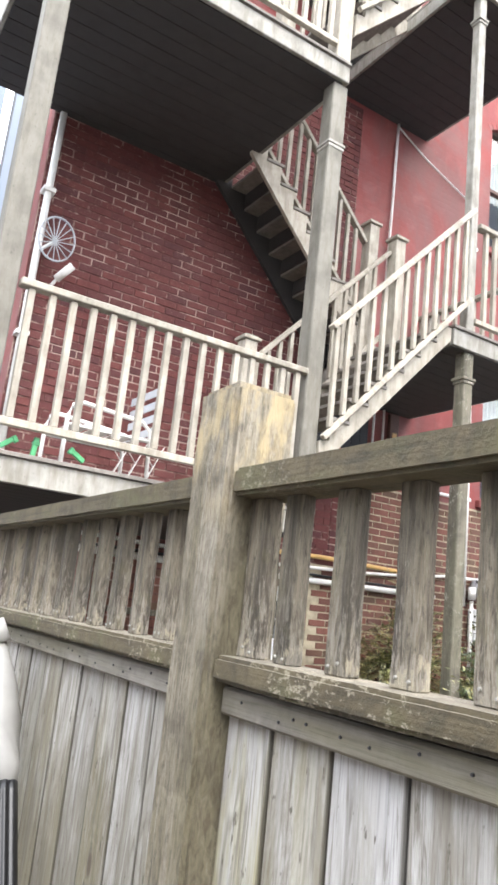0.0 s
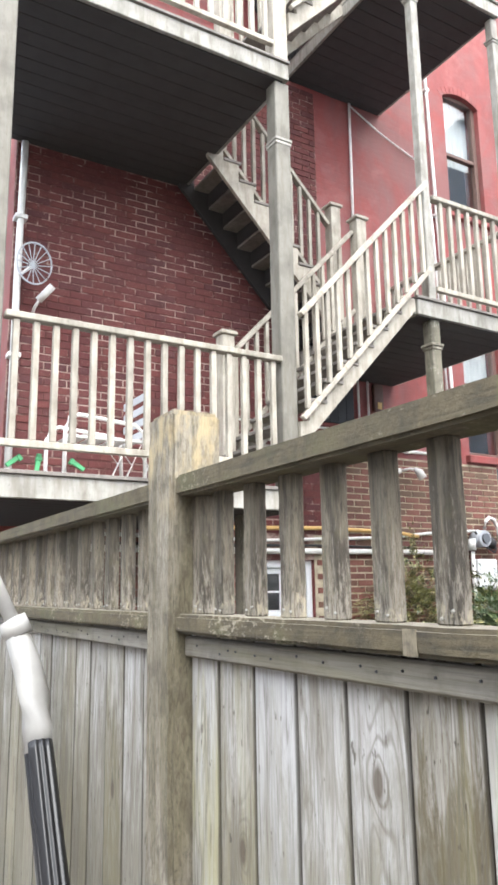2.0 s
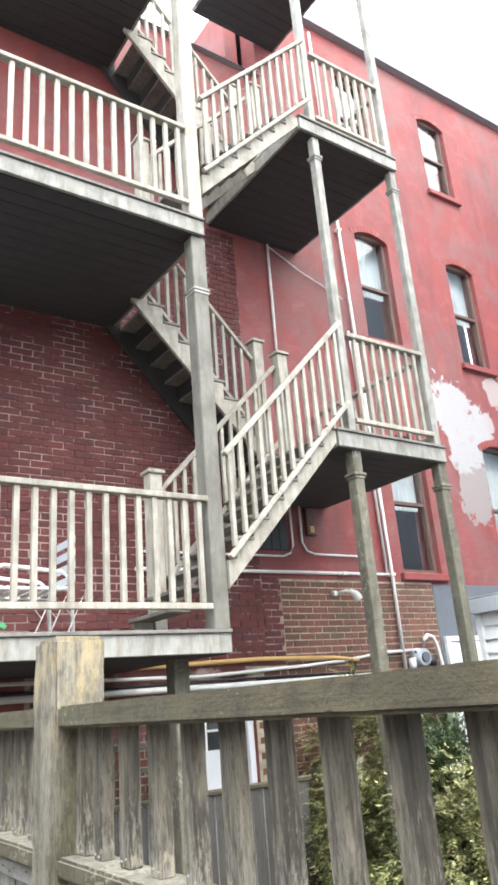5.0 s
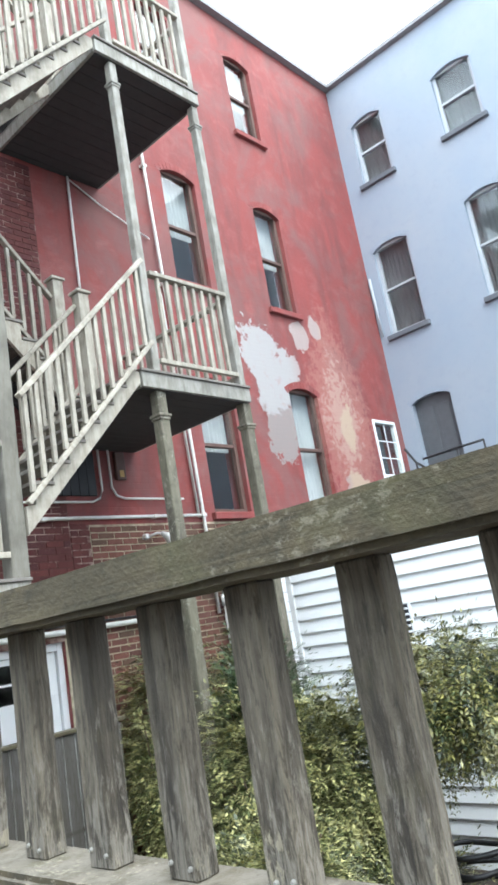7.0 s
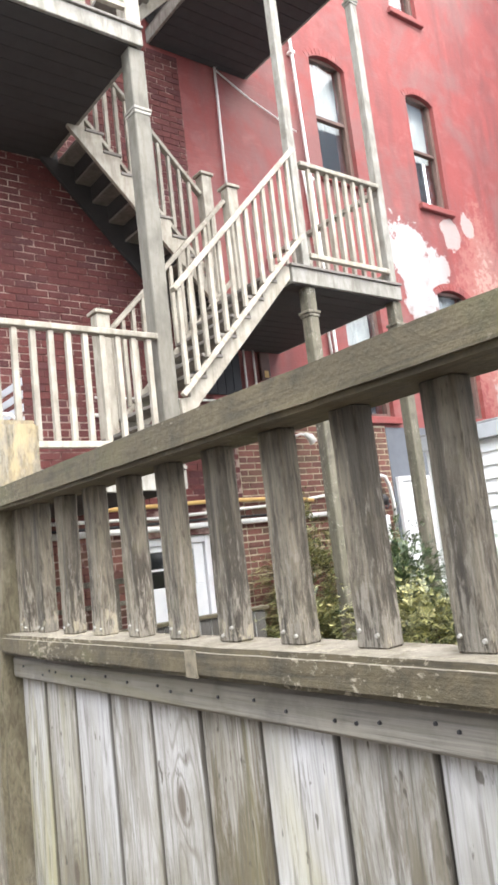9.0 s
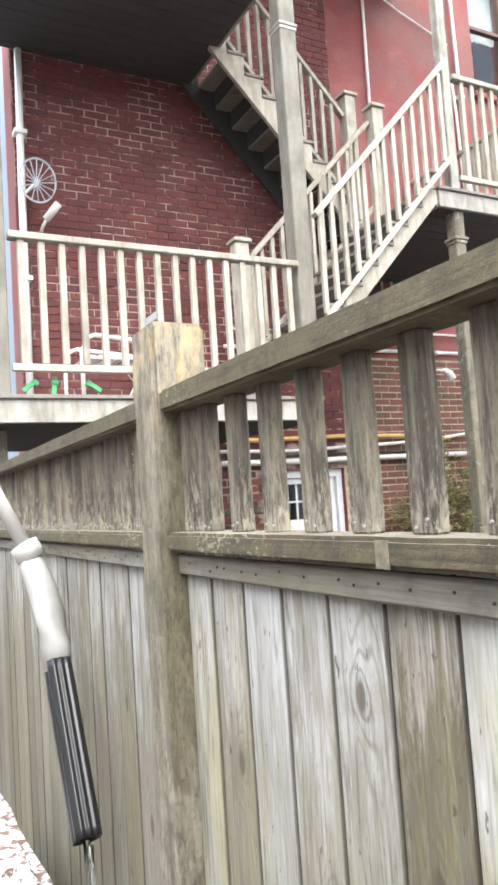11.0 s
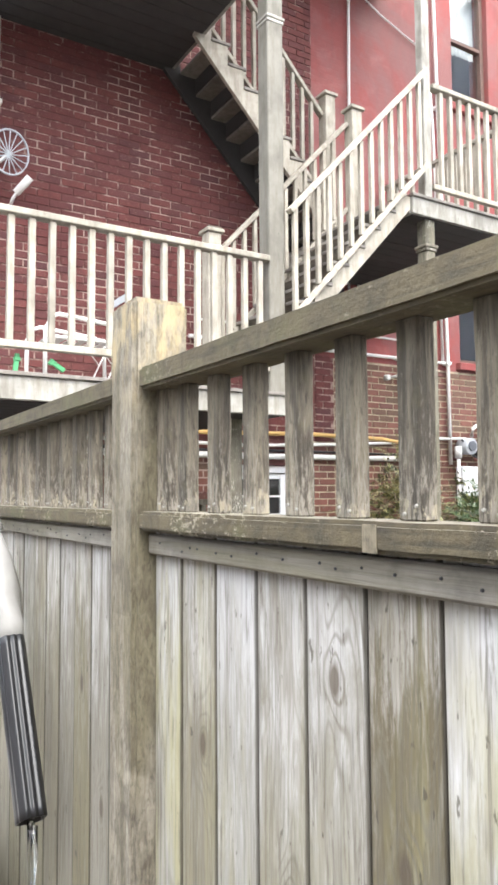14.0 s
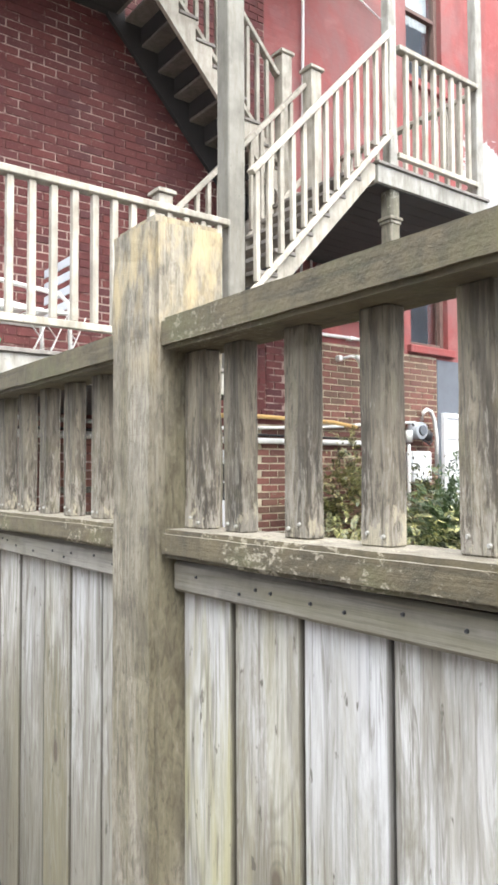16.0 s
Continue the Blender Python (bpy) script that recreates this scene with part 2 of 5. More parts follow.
def fence_picket():
    """Dark brown grey pickets: broad dark bands, eroded pale fibres, flaking lichen at the foot."""
    k = Mat("mossy_fence_pickets", 0.85)

    def stretch(across, length):
        return k.coords(scale=(across, across, length))

    gen = k.n.new("ShaderNodeSeparateXYZ")
    k.l.new(k.tc.outputs["Generated"], gen.inputs[0])
    low = k.math('SUBTRACT', 1.0, gen.outputs[2])
    band = k.noise(stretch(42.0, 4.0), 1.0, 4, 0.62, 0.35)
    fibre = k.noise(stretch(160.0, 30.0), 1.0, 5, 0.75, 0.4)
    fine = k.noise(stretch(380.0, 14.0), 1.0, 3, 0.6)
    col = k.mix(k.ramp(band, [(0.40, 0.0), (0.60, 1.0)]), (0.195, 0.168, 0.126), (0.064, 0.054, 0.041))
    col = k.mix(k.ramp(fibre, [(0.36, 0.75), (0.48, 0.0)]), col, (0.040, 0.034, 0.027))
    wear = k.math('ADD', fibre, k.math('MULTIPLY', k.math('SUBTRACT', low, 0.62), 0.26))
    col = k.mix(k.ramp(wear, [(0.52, 0.0), (0.63, 0.65)]), col, (0.29, 0.265, 0.225))
    moss = k.noise(k.coords(), 26.0, 4, 0.6)
    col = k.mix(k.ramp(moss, [(0.55, 0.0), (0.70, 0.35)]), col, (0.12, 0.11, 0.06))
    flake = k.math('ADD', k.noise(stretch(120.0, 45.0), 1.0, 5, 0.75), k.math('MULTIPLY', k.math('SUBTRACT', low, 0.90), 0.55))
    flake = k.math('ADD', flake, k.math('MULTIPLY', k.math('SUBTRACT', k.noise(k.coords(), 22.0, 2), 0.5), 0.75))
    col = k.mix(k.ramp(flake, [(0.61, 0.0), (0.66, 0.75)]), col, (0.36, 0.32, 0.235))
    col = k.mix(1.0, col, k.ramp(fine, [(0.34, 0.75), (0.50, 1.0)]), 'MULTIPLY')
    col = k.mix(1.0, col, k.ramp(k.random(), [(0.0, 0.8), (1.0, 1.2)]), 'MULTIPLY')
    return k.finish(col, k.math('ADD', fine, k.math('MULTIPLY', fibre, 2.5)), 0.6, 0.003)


def painted_wood(name, paint, worn, amount=0.5):
    """Old thin paint on wood, worn to the wood in streaks and dirty."""
    k = Mat(name, 0.7)
    v, s = k.coords(scale=(14, 14, 3)), k.coords(scale=(1, 1, 1))
    a = k.noise(v, 1.6, 6, 0.65)
    b = k.noise(s, 4.5, 4, 0.6)
    f = k.noise(s, 70, 4, 0.6)
    col = k.mix(k.ramp(a, [(0.42, 0.0), (0.66, amount)]), paint, worn)
    col = k.mix(k.ramp(b, [(0.45, 0.0), (0.75, 0.55)]), col, tuple(c * 0.45 for c in worn))
    col = k.mix(k.ramp(f, [(0.62, 0.0), (0.74, 0.5)]), col, tuple(c * 0.3 for c in worn))
    col = k.mix(1.0, col, k.ramp(k.random(), [(0.0, 0.86), (1.0, 1.08)]), 'MULTIPLY')
    return k.finish(col, a, 0.25, 0.004)


def plain(name, colour, rough=0.5, metal=0.0, wear=0.25, scale=9.0):
    """A plain surface with faint dirt."""
    k = Mat(name, rough, metal)
    a = k.noise(k.coords(), scale, 5, 0.6)
    f = k.noise(k.coords(), scale * 9, 3, 0.6)
    col = k.mix(k.ramp(a, [(0.40, 0.0), (0.72, wear)]), colour, tuple(c * 0.4 for c in colour))
    return k.finish(col, f, 0.12, 0.002)


def red_paint():
    """Red painted brick with worn, pink and bare patches; the brick courses read through the paint."""
    k = Mat("red_painted_brick", 0.75)
    v = k.coords("Object", random_shift=False)
    sx = k.n.new("ShaderNodeSeparateXYZ")
    k.l.new(v, sx.inputs[0])
    big, mid, fine = k.noise(v, 0.9, 5, 0.6, 0.4), k.noise(v, 3.3, 6, 0.68, 0.6), k.noise(v, 17, 6, 0.7)
    col = k.mix(k.ramp(big, [(0.35, 0.0), (0.7, 0.8)]), (0.265, 0.056, 0.051), (0.19, 0.050, 0.047))
    col = k.mix(k.ramp(mid, [(0.5, 0.0), (0.72, 0.5)]), col, (0.33, 0.13, 0.115))
    col = k.mix(k.ramp(fine, [(0.60, 0.0), (0.70, 0.55)]), col, (0.20, 0.035, 0.03))
    streaks = k.noise(k.coords("Object", (2.6, 2.6, 0.5), False), 1.0, 6, 0.65, 0.3)
    col = k.mix(k.ramp(streaks, [(0.48, 0.0), (0.66, 0.65)]), col, (0.15, 0.050, 0.048))
    soot = k.noise(v, 0.75, 7, 0.66, 0.5)
    col = k.mix(k.ramp(soot, [(0.47, 0.0), (0.60, 0.62)]), col, (0.185, 0.098, 0.092))
    spots = k.noise(v, 9.0, 7, 0.72)
    field = k.noise(v, 1.1, 3)
    col = k.mix(k.ramp(k.math('ADD', spots, k.math('MULTIPLY', field, 0.7)), [(1.0, 0.0), (1.06, 0.5)]), col, (0.40, 0.20, 0.17))
    # worn stretch between the second and third columns of windows
    wx = k.math('SUBTRACT', 1.0, k.math('ABSOLUTE', k.math('DIVIDE', k.math('SUBTRACT', sx.outputs[0], 10.3), 1.9)), True)
    wz = k.math('SUBTRACT', 1.0, k.math('ABSOLUTE', k.math('DIVIDE', k.math('SUBTRACT', sx.outputs[2], 4.7), 4.2)), True)
    worn = k.math('MULTIPLY', k.math('MULTIPLY', wx, wz), k.noise(v, 7.5, 8, 0.8, 0.3))
    col = k.mix(k.ramp(worn, [(0.24, 0.0), (0.30, 0.6)]), col, (0.36, 0.16, 0.135))
    col = k.mix(k.ramp(worn, [(0.36, 0.0), (0.40, 0.7)]), col, (0.43, 0.29, 0.24))
    # bare cement patches
    wob = k.math('MULTIPLY', k.math('SUBTRACT', k.noise(v, 3.4, 8, 0.72), 0.5), 2.2)
    total = None
    for cx, cz, rx, rz in ((8.42, 5.62, 0.46, 0.50), (8.68, 5.12, 0.50, 0.55), (9.05, 5.42, 0.34, 0.34), (8.66, 4.4, 0.34, 0.55), (9.52, 6.08, 0.24, 0.26), (10.0, 6.3, 0.17, 0.2), (10.42, 4.55, 0.19, 0.40), (10.3, 3.55, 0.26, 0.30), (10.75, 3.35, 0.24, 0.28)):
        dx = k.math('DIVIDE', k.math('SUBTRACT', sx.outputs[0], cx), rx)
        dz = k.math('DIVIDE', k.math('SUBTRACT', sx.outputs[2], cz), rz)
        d = k.math('SQRT', k.math('ADD', k.math('MULTIPLY', dx, dx), k.math('MULTIPLY', dz, dz)))
        total = d if total is None else k.math('MINIMUM', total, d)
    patch = k.ramp(k.math('ADD', total, wob), [(0.95, 1.0), (1.0, 0.0)])
    # white skim above an older grey one, ochre render farther along
    level = k.math('ADD', sx.outputs[2], k.math('MULTIPLY', k.math('SUBTRACT', k.noise(v, 2.6, 6, 0.7), 0.5), 1.4))
    cement = k.mix(k.ramp(k.math('MULTIPLY', level, 0.1), [(0.470, 0.0), (0.482, 1.0)]), (0.27, 0.225, 0.215), (0.37, 0.35, 0.345))
    cement = k.mix(k.ramp(k.math('MULTIPLY', sx.outputs[0], 0.05), [(0.455, 0.0), (0.47, 0.8)]), cement, (0.36, 0.27, 0.25))
    cement = k.mix(k.ramp(k.math('MULTIPLY', sx.outputs[0], 0.05), [(0.505, 0.0), (0.512, 1.0)]), cement, (0.43, 0.32, 0.235))
    cement = k.mix(k.ramp(k.noise(v, 7.0, 6, 0.7), [(0.55, 0.0), (0.70, 0.6)]), cement, (0.36, 0.22, 0.20))
    col = k.mix(patch, col, cement)
    # courses
    rows = k.node("ShaderNodeTexBrick", Scale=1.0)
    rows.inputs["Brick Width"].default_value, rows.inputs["Row Height"].default_value = 0.215, 0.072
    rows.inputs["Mortar Size"].default_value = 0.006
    swap = k.n.new("ShaderNodeCombineXYZ")
    k.l.new(sx.outputs[0], swap.inputs[0])
    k.l.new(sx.outputs[2], swap.inputs[1])
    k.l.new(swap.outputs[0], rows.inputs["Vector"])
    h = k.math('ADD', k.math('MULTIPLY', rows.outputs["Fac"], -0.6), k.math('MULTIPLY', fine, 0.8))
    h = k.math('ADD', h, k.math('MULTIPLY', patch, 0.8))
    return k.finish(col, h, 0.4, 0.008)


def brick_mat(name, a, b, c, island):
    k = Mat(name, 0.85)
    v = k.coords("Object", random_shift=True)
    if island:
        rnd = k.n.new("ShaderNodeNewGeometry").outputs["Random Per Island"]
    else:
        rnd = k.random()
    col = k.ramp(rnd, [(0.0, a), (0.5, b), (1.0, c)])
    n, f = k.noise(v, 6, 5, 0.65), k.noise(v, 60, 4, 0.7)
    col = k.mix(k.ramp(n, [(0.45, 0.0), (0.7, 0.55)]), col, tuple(x * 0.4 for x in b))
    col = k.mix(k.ramp(f, [(0.60, 0.0), (0.72, 0.4)]), col, (0.38, 0.27, 0.2))
    return k.finish(col, f, 0.4, 0.004)


def mortar_painted():
    """Maroon painted joints, the paint lost in patches."""
    k = Mat("worn_painted_mortar", 0.95)
    v = k.coords(random_shift=False)
    n = k.noise(v, 2.4, 5, 0.7)
    f = k.noise(v, 30, 3)
    return k.finish(k.mix(k.ramp(n, [(0.47, 0.0), (0.58, 0.85)]), (0.11, 0.04, 0.036), (0.44, 0.33, 0.28)), f, 0.3, 0.004)


def blue_paint():
    k = Mat("pale_blue_painted_wall", 0.7)
    v = k.coords("Object", random_shift=False)
    a, b = k.noise(v, 0.8, 5, 0.6), k.noise(v, 6, 6, 0.65)
    col = k.mix(k.ramp(a, [(0.35, 0.0), (0.7, 0.7)]), (0.275, 0.325, 0.395), (0.33, 0.355, 0.395))
    col = k.mix(k.ramp(b, [(0.52, 0.0), (0.72, 0.4)]), col, (0.26, 0.30, 0.36))
    return k.finish(col, b, 0.2, 0.006)


def glass_mat():
    k = Mat("window_glass", 0.03)
    k.p.inputs["Transmission Weight"].default_value = 1.0
    k.p.inputs["IOR"].default_value = 1.45
    n = k.noise(k.coords(), 2.2, 2)
    return k.finish((0.86, 0.9, 0.9), n, 0.03, 0.01)


def leaf_mat(name, a, b, c):
    k = Mat(name, 0.33)
    rnd = k.n.new("ShaderNodeNewGeometry").outputs["Random Per Island"]
    col = k.ramp(rnd, [(0.0, a), (0.5, b), (1.0, c)])
    n = k.noise(k.coords(random_shift=False), 2.2, 3)
    col = k.mix(k.ramp(n, [(0.50, 0.0), (0.64, 0.4)]), col, c)
    return k.finish(col)


M_BOARD = fence_board()
M_PICKET = fence_picket()
M_RAIL = fence_rail("mossy_fence_rails", 0.45)
M_LEDGE = fence_rail("lichened_fence_ledge", 0.9)
M_NAILER = weathered_wood("grey_fence_nailer", (0.30, 0.28, 0.25), (0.20, 0.185, 0.16), (0.10, 0.09, 0.075), (0.16, 0.145, 0.07), 1, 0.4, 0.1, False)
M_POST = weathered_wood("fence_post_wood", (0.33, 0.30, 0.245), (0.20, 0.175, 0.13), (0.06, 0.048, 0.034), (0.13, 0.112, 0.065), 2, 0.8, 0.02, False, (0.09, 0.07, 0.048), (0.42, 0.335, 0.19), 0.5)
M_PAINT = painted_wood("worn_cream_paint", (0.385, 0.355, 0.30), (0.235, 0.205, 0.16), 0.75)
M_RIM = painted_wood("worn_white_paint", (0.32, 0.31, 0.28), (0.19, 0.172, 0.14), 0.8)
M_GREYPOST = painted_wood("grey_green_post_paint", (0.185, 0.175, 0.148), (0.115, 0.104, 0.08), 0.65)
M_LOWPOST = weathered_wood("peeling_post_wood", (0.19, 0.17, 0.13), (0.10, 0.09, 0.068), (0.045, 0.04, 0.03), (0.10, 0.10, 0.06), 2, 0.4, 0.1, False, (0.5, 0.48, 0.42))
# near-black colour holds the shade below the decks and inside the return flight
M_SHADE_WOOD = plain("shade_dark_underside", (0.045, 0.042, 0.042), 0.9)
M_TREAD = painted_wood("worn_grey_treads", (0.22, 0.2, 0.18), (0.12, 0.105, 0.09), 0.6)
M_RED = red_paint()
SHADES = (0.10, 0.026, 0.026), (0.14, 0.038, 0.034), (0.085, 0.028, 0.03)
BARE = (0.12, 0.052, 0.042), (0.20, 0.078, 0.058), (0.12, 0.075, 0.05)
M_BRICK = brick_mat("maroon_painted_bricks", *SHADES, False)
M_BRICKS = brick_mat("maroon_painted_bricks_joined", *SHADES, True)
M_BRICK_LOW = brick_mat("bare_red_bricks", *BARE, False)
M_BRICKS_LOW = brick_mat("bare_red_bricks_joined", *BARE, True)
M_MORTAR = plain("pale_mortar", (0.50, 0.43, 0.31), 0.95, 0, 0.9)
M_MORTAR_PAINTED = mortar_painted()
M_BLUE = blue_paint()
M_GLASS = glass_mat()
M_WHITE = plain("white_vinyl", (0.80, 0.81, 0.82), 0.45, 0, 0.12, 3.0)
M_PIPE = plain("white_pipe", (0.74, 0.73, 0.70), 0.4, 0, 0.3)
M_SPOUT = plain("white_rain_pipe", (0.37, 0.36, 0.34), 0.45, 0, 0.4, 6.0)
M_DULLGREEN = plain("dull_green_plastic", (0.07, 0.34, 0.14), 0.5)
M_GREYTRIM = plain("grey_shed_fascia", (0.42, 0.44, 0.47), 0.5, 0, 0.2)
M_BROWNTRIM = plain("brown_window_frame", (0.13, 0.075, 0.062), 0.6, 0, 0.4)
M_DARK = plain("black_iron", (0.03, 0.03, 0.033), 0.5, 0.2)
M_BLACKPLASTIC = plain("black_plastic", (0.014, 0.014, 0.016), 0.36, 0, 0.1)
M_CURTAIN = plain("pale_curtain", (0.50, 0.51, 0.52), 0.9, 0, 0.4, 3.0)
M_BLIND = plain("dim_grey_curtain", (0.17, 0.175, 0.185), 0.9, 0, 0.5, 2.0)
M_ROOM = plain("dim_room", (0.15, 0.155, 0.165), 0.9)
M_DOOR = plain("dark_grey_door", (0.10, 0.105, 0.115), 0.6)
M_YELLOW = plain("yellow_hose", (0.62, 0.40, 0.14), 0.5)
M_STEEL = plain("galvanised_nail", (0.36, 0.35, 0.32), 0.6, 0.3)
M_PARGE = plain("grey_cement_parging", (0.13, 0.14, 0.16), 0.9)
M_SOIL = plain("damp_soil", (0.07, 0.055, 0.04), 0.95, 0, 0.5, 4.0)
M_STEM = plain("shrub_stem", (0.10, 0.075, 0.05), 0.9)
M_LEAF = leaf_mat("shrub_leaves", (0.012, 0.021, 0.009), (0.080, 0.095, 0.030), (0.44, 0.41, 0.18))
M_LEAFMID = leaf_mat("bough_leaves", (0.012, 0.021, 0.009), (0.050, 0.065, 0.020), (0.30, 0.27, 0.09))
M_LEAFDARK = leaf_mat("dark_evergreen_leaves", (0.02, 0.045, 0.022), (0.045, 0.075, 0.03), (0.09, 0.12, 0.04))
M_DRIP = plain("dried_cream_paint", (0.21, 0.18, 0.128), 0.8, 0, 0.9, 60.0)
M_SIDING = plain("pale_grey_siding", (0.42, 0.41, 0.40), 0.8, 0, 0.3, 2.0)
M_ROOF = plain("tar_roof", (0.28, 0.28, 0.29), 0.9)

# ---- builders ----
CACHE = {}
rng = random.Random(7)


def thing(name, at, label="", category="", group="", kind=""):
    ob = new(name)
    ob.empty_display_size = 0.1
    ob.location = at
    return tagged(ob, label, category, group, kind)


def origin_of(ob):
    o = Vector((0, 0, 0))
    while ob:
        o += ob.location
        ob = ob.parent
    return o


def attach(name, mesh, material, parent, at, label="", turn=None):
    ob = new(name, mesh)
    if material and not mesh.materials:
        mesh.materials.append(material)
    if parent:
        ob.parent = parent
        ob.location = Vector(at) - origin_of(parent)
    else:
        ob.location = at
    if turn is not None:
        ob.rotation_euler = turn
    if label:
        ob["label"] = label
    return ob


def mesh_of(bm, name):
    me = bpy.data.meshes.new(name)
    bm.to_mesh(me)
    bm.free()
    return me


def part(name, bm, material, parent, label="", at=None):
    """One bmesh in world coordinates as one mesh object under a thing or a part."""
    base = origin_of(parent) if parent else Vector((0, 0, 0))
    bmesh.ops.translate(bm, verts=bm.verts, vec=-base)
    return attach(name, mesh_of(bm, name), material, parent, base, label)


def box_mesh(sx, sy, sz, bev, material):
    key = (round(sx, 4), round(sy, 4), round(sz, 4), bev, material.name)
    if key not in CACHE:
        bm = bmesh.new()
        bmesh.ops.create_cube(bm, size=1.0)
        bmesh.ops.scale(bm, verts=bm.verts, vec=(sx, sy, sz))
        if bev:
            bmesh.ops.bevel(bm, geom=bm.edges[:], offset=min(bev, 0.3 * min(sx, sy, sz)), segments=1, affect='EDGES')
        me = mesh_of(bm, "block")
        me.materials.append(material)
        CACHE[key] = me
    return CACHE[key]


def bx(name, parent, material, x, y, z, bev=0.004, label="", turn=None):
    """A bevelled block between the given ranges."""
    size = (x[1] - x[0], y[1] - y[0], z[1] - z[0])
    at = ((x[0] + x[1]) / 2, (y[0] + y[1]) / 2, (z[0] + z[1]) / 2)
    return attach(name, box_mesh(*size, bev, material), material, parent, at, label, turn)


def bar(name, parent, material, p0, p1, across, high, bev=0.003, label=""):
    """A bevelled bar from p0 to p1, lying in a plane of constant y: across in y, high in the plane."""
    p0, p1 = Vector(p0), Vector(p1)
    d = p1 - p0
    me = box_mesh(d.length, across, high, bev, material)
    return attach(name, me, material, parent, (p0 + p1) / 2, label, Euler((0, -math.atan2(d.z, d.x), 0)))


def add_tube(bm, pts, r, sides=8):
    pts = [Vector(p) for p in pts]
    rings = []
    for i, p in enumerate(pts):
        d = (pts[min(i + 1, len(pts) - 1)] - pts[max(i - 1, 0)]).normalized()
        ref = Vector((0, 0, 1)) if abs(d.z) < 0.9 else Vector((1, 0, 0))
        u = d.cross(ref).normalized()
        w = u.cross(d)
        rr = r[i] if isinstance(r, (list, tuple)) else r
        rings.append([bm.verts.new(p + rr * (math.cos(a) * u + math.sin(a) * w)) for a in (2 * math.pi * j / sides for j in range(sides))])
    for a, b in zip(rings, rings[1:]):
        for j in range(sides):
            f = bm.faces.new((a[j], a[(j + 1) % sides], b[(j + 1) % sides], b[j]))
            f.smooth = True
    bm.faces.new(rings[0][::-1])
    bm.faces.new(rings[-1])


def tube(name, parent, material, pts, r, sides=8, label=""):
    bm = bmesh.new()
    add_tube(bm, pts, r, sides)
    bmesh.ops.recalc_face_normals(bm, faces=bm.faces)
    return part(name, bm, material, parent, label)


def add_box(bm, x, y, z):
    v = [bm.verts.new((a, b, c)) for c in z for b in y for a in x]
    for q in ((0, 2, 3, 1), (4, 5, 7, 6), (0, 1, 5, 4), (2, 6, 7, 3), (0, 4, 6, 2), (1, 3, 7, 5)):
        bm.faces.new([v[i] for i in q])


def wall_mesh(u, z, openings, d0, d1, axis):
    """A wall with rectangular openings right through. axis 'y': faces -y at d0, u is x. axis 'x': faces -x at d0, u is y."""
    us = sorted({u[0], u[1], *[o[0] for o in openings], *[o[1] for o in openings]})
    zs = sorted({z[0], z[1], *[o[2] for o in openings], *[o[3] for o in openings]})
    bm = bmesh.new()

    def P(a, d, c):
        return (a, d, c) if axis == 'y' else (d, a, c)

    def solid(i, j):
        if not (0 <= i < len(us) - 1 and 0 <= j < len(zs) - 1):
            return False
        a, c = (us[i] + us[i + 1]) / 2, (zs[j] + zs[j + 1]) / 2
        return not any(o[0] < a < o[1] and o[2] < c < o[3] for o in openings)

    def quad(*p):
        bm.faces.new([bm.verts.new(q) for q in p])

    for i in range(len(us) - 1):
        for j in range(len(zs) - 1):
            if not solid(i, j):
                continue
            a, b, c, e = us[i], us[i + 1], zs[j], zs[j + 1]
            for d in (d0, d1):
                quad(P(a, d, c), P(b, d, c), P(b, d, e), P(a, d, e))
            if not solid(i - 1, j):
                quad(P(a, d0, c), P(a, d1, c), P(a, d1, e), P(a, d0, e))
            if not solid(i + 1, j):
                quad(P(b, d0, c), P(b, d1, c), P(b, d1, e), P(b, d0, e))
            if not solid(i, j - 1):
                quad(P(a, d0, c), P(b, d0, c), P(b, d1, c), P(a, d1, c))
            if not solid(i, j + 1):
                quad(P(a, d0, e), P(b, d0, e), P(b, d1, e), P(a, d1, e))
    bmesh.ops.remove_doubles(bm, verts=bm.verts, dist=0.0001)
    bmesh.ops.recalc_face_normals(bm, faces=bm.faces)
    return bm


# ---- ground and large structure ----
WALL_Y, BLUE_X, ROOF_Z = 6.0, 12.15, 12.0
DECK_Y, DZ = 4.07, 3.57


def build_ground():
    bm = bmesh.new()
    xs = [-60, -8, -2, 0.3, 0.75, 1.2, 2, 3, 4, 6, 9, 13, 30, 80]
    ys = [-60, -20, -8, -4, -2, 0, 1, 2, 3, 4, 5, 6, 7, 9, 20, 80]
    rows = []
    for y in ys:
        row = []
        for x in xs:
            z = 0.0 if x < 0.8 else -0.55 * min(1, (x - 0.75) / 1.5)
            row.append(bm.verts.new((x, y, z + (0.02 * noise.noise((x * 2, y * 2, 0)) if abs(x) < 9 else 0))))
        rows.append(row)
    for a, b in zip(rows, rows[1:]):
        for i in range(len(xs) - 1):
            bm.faces.new((a[i], a[i + 1], b[i + 1], b[i]))
    tagged(part("ground", bm, M_SOIL, None), "damp dark soil of a back yard", "ground", kind="structure")


build_ground()

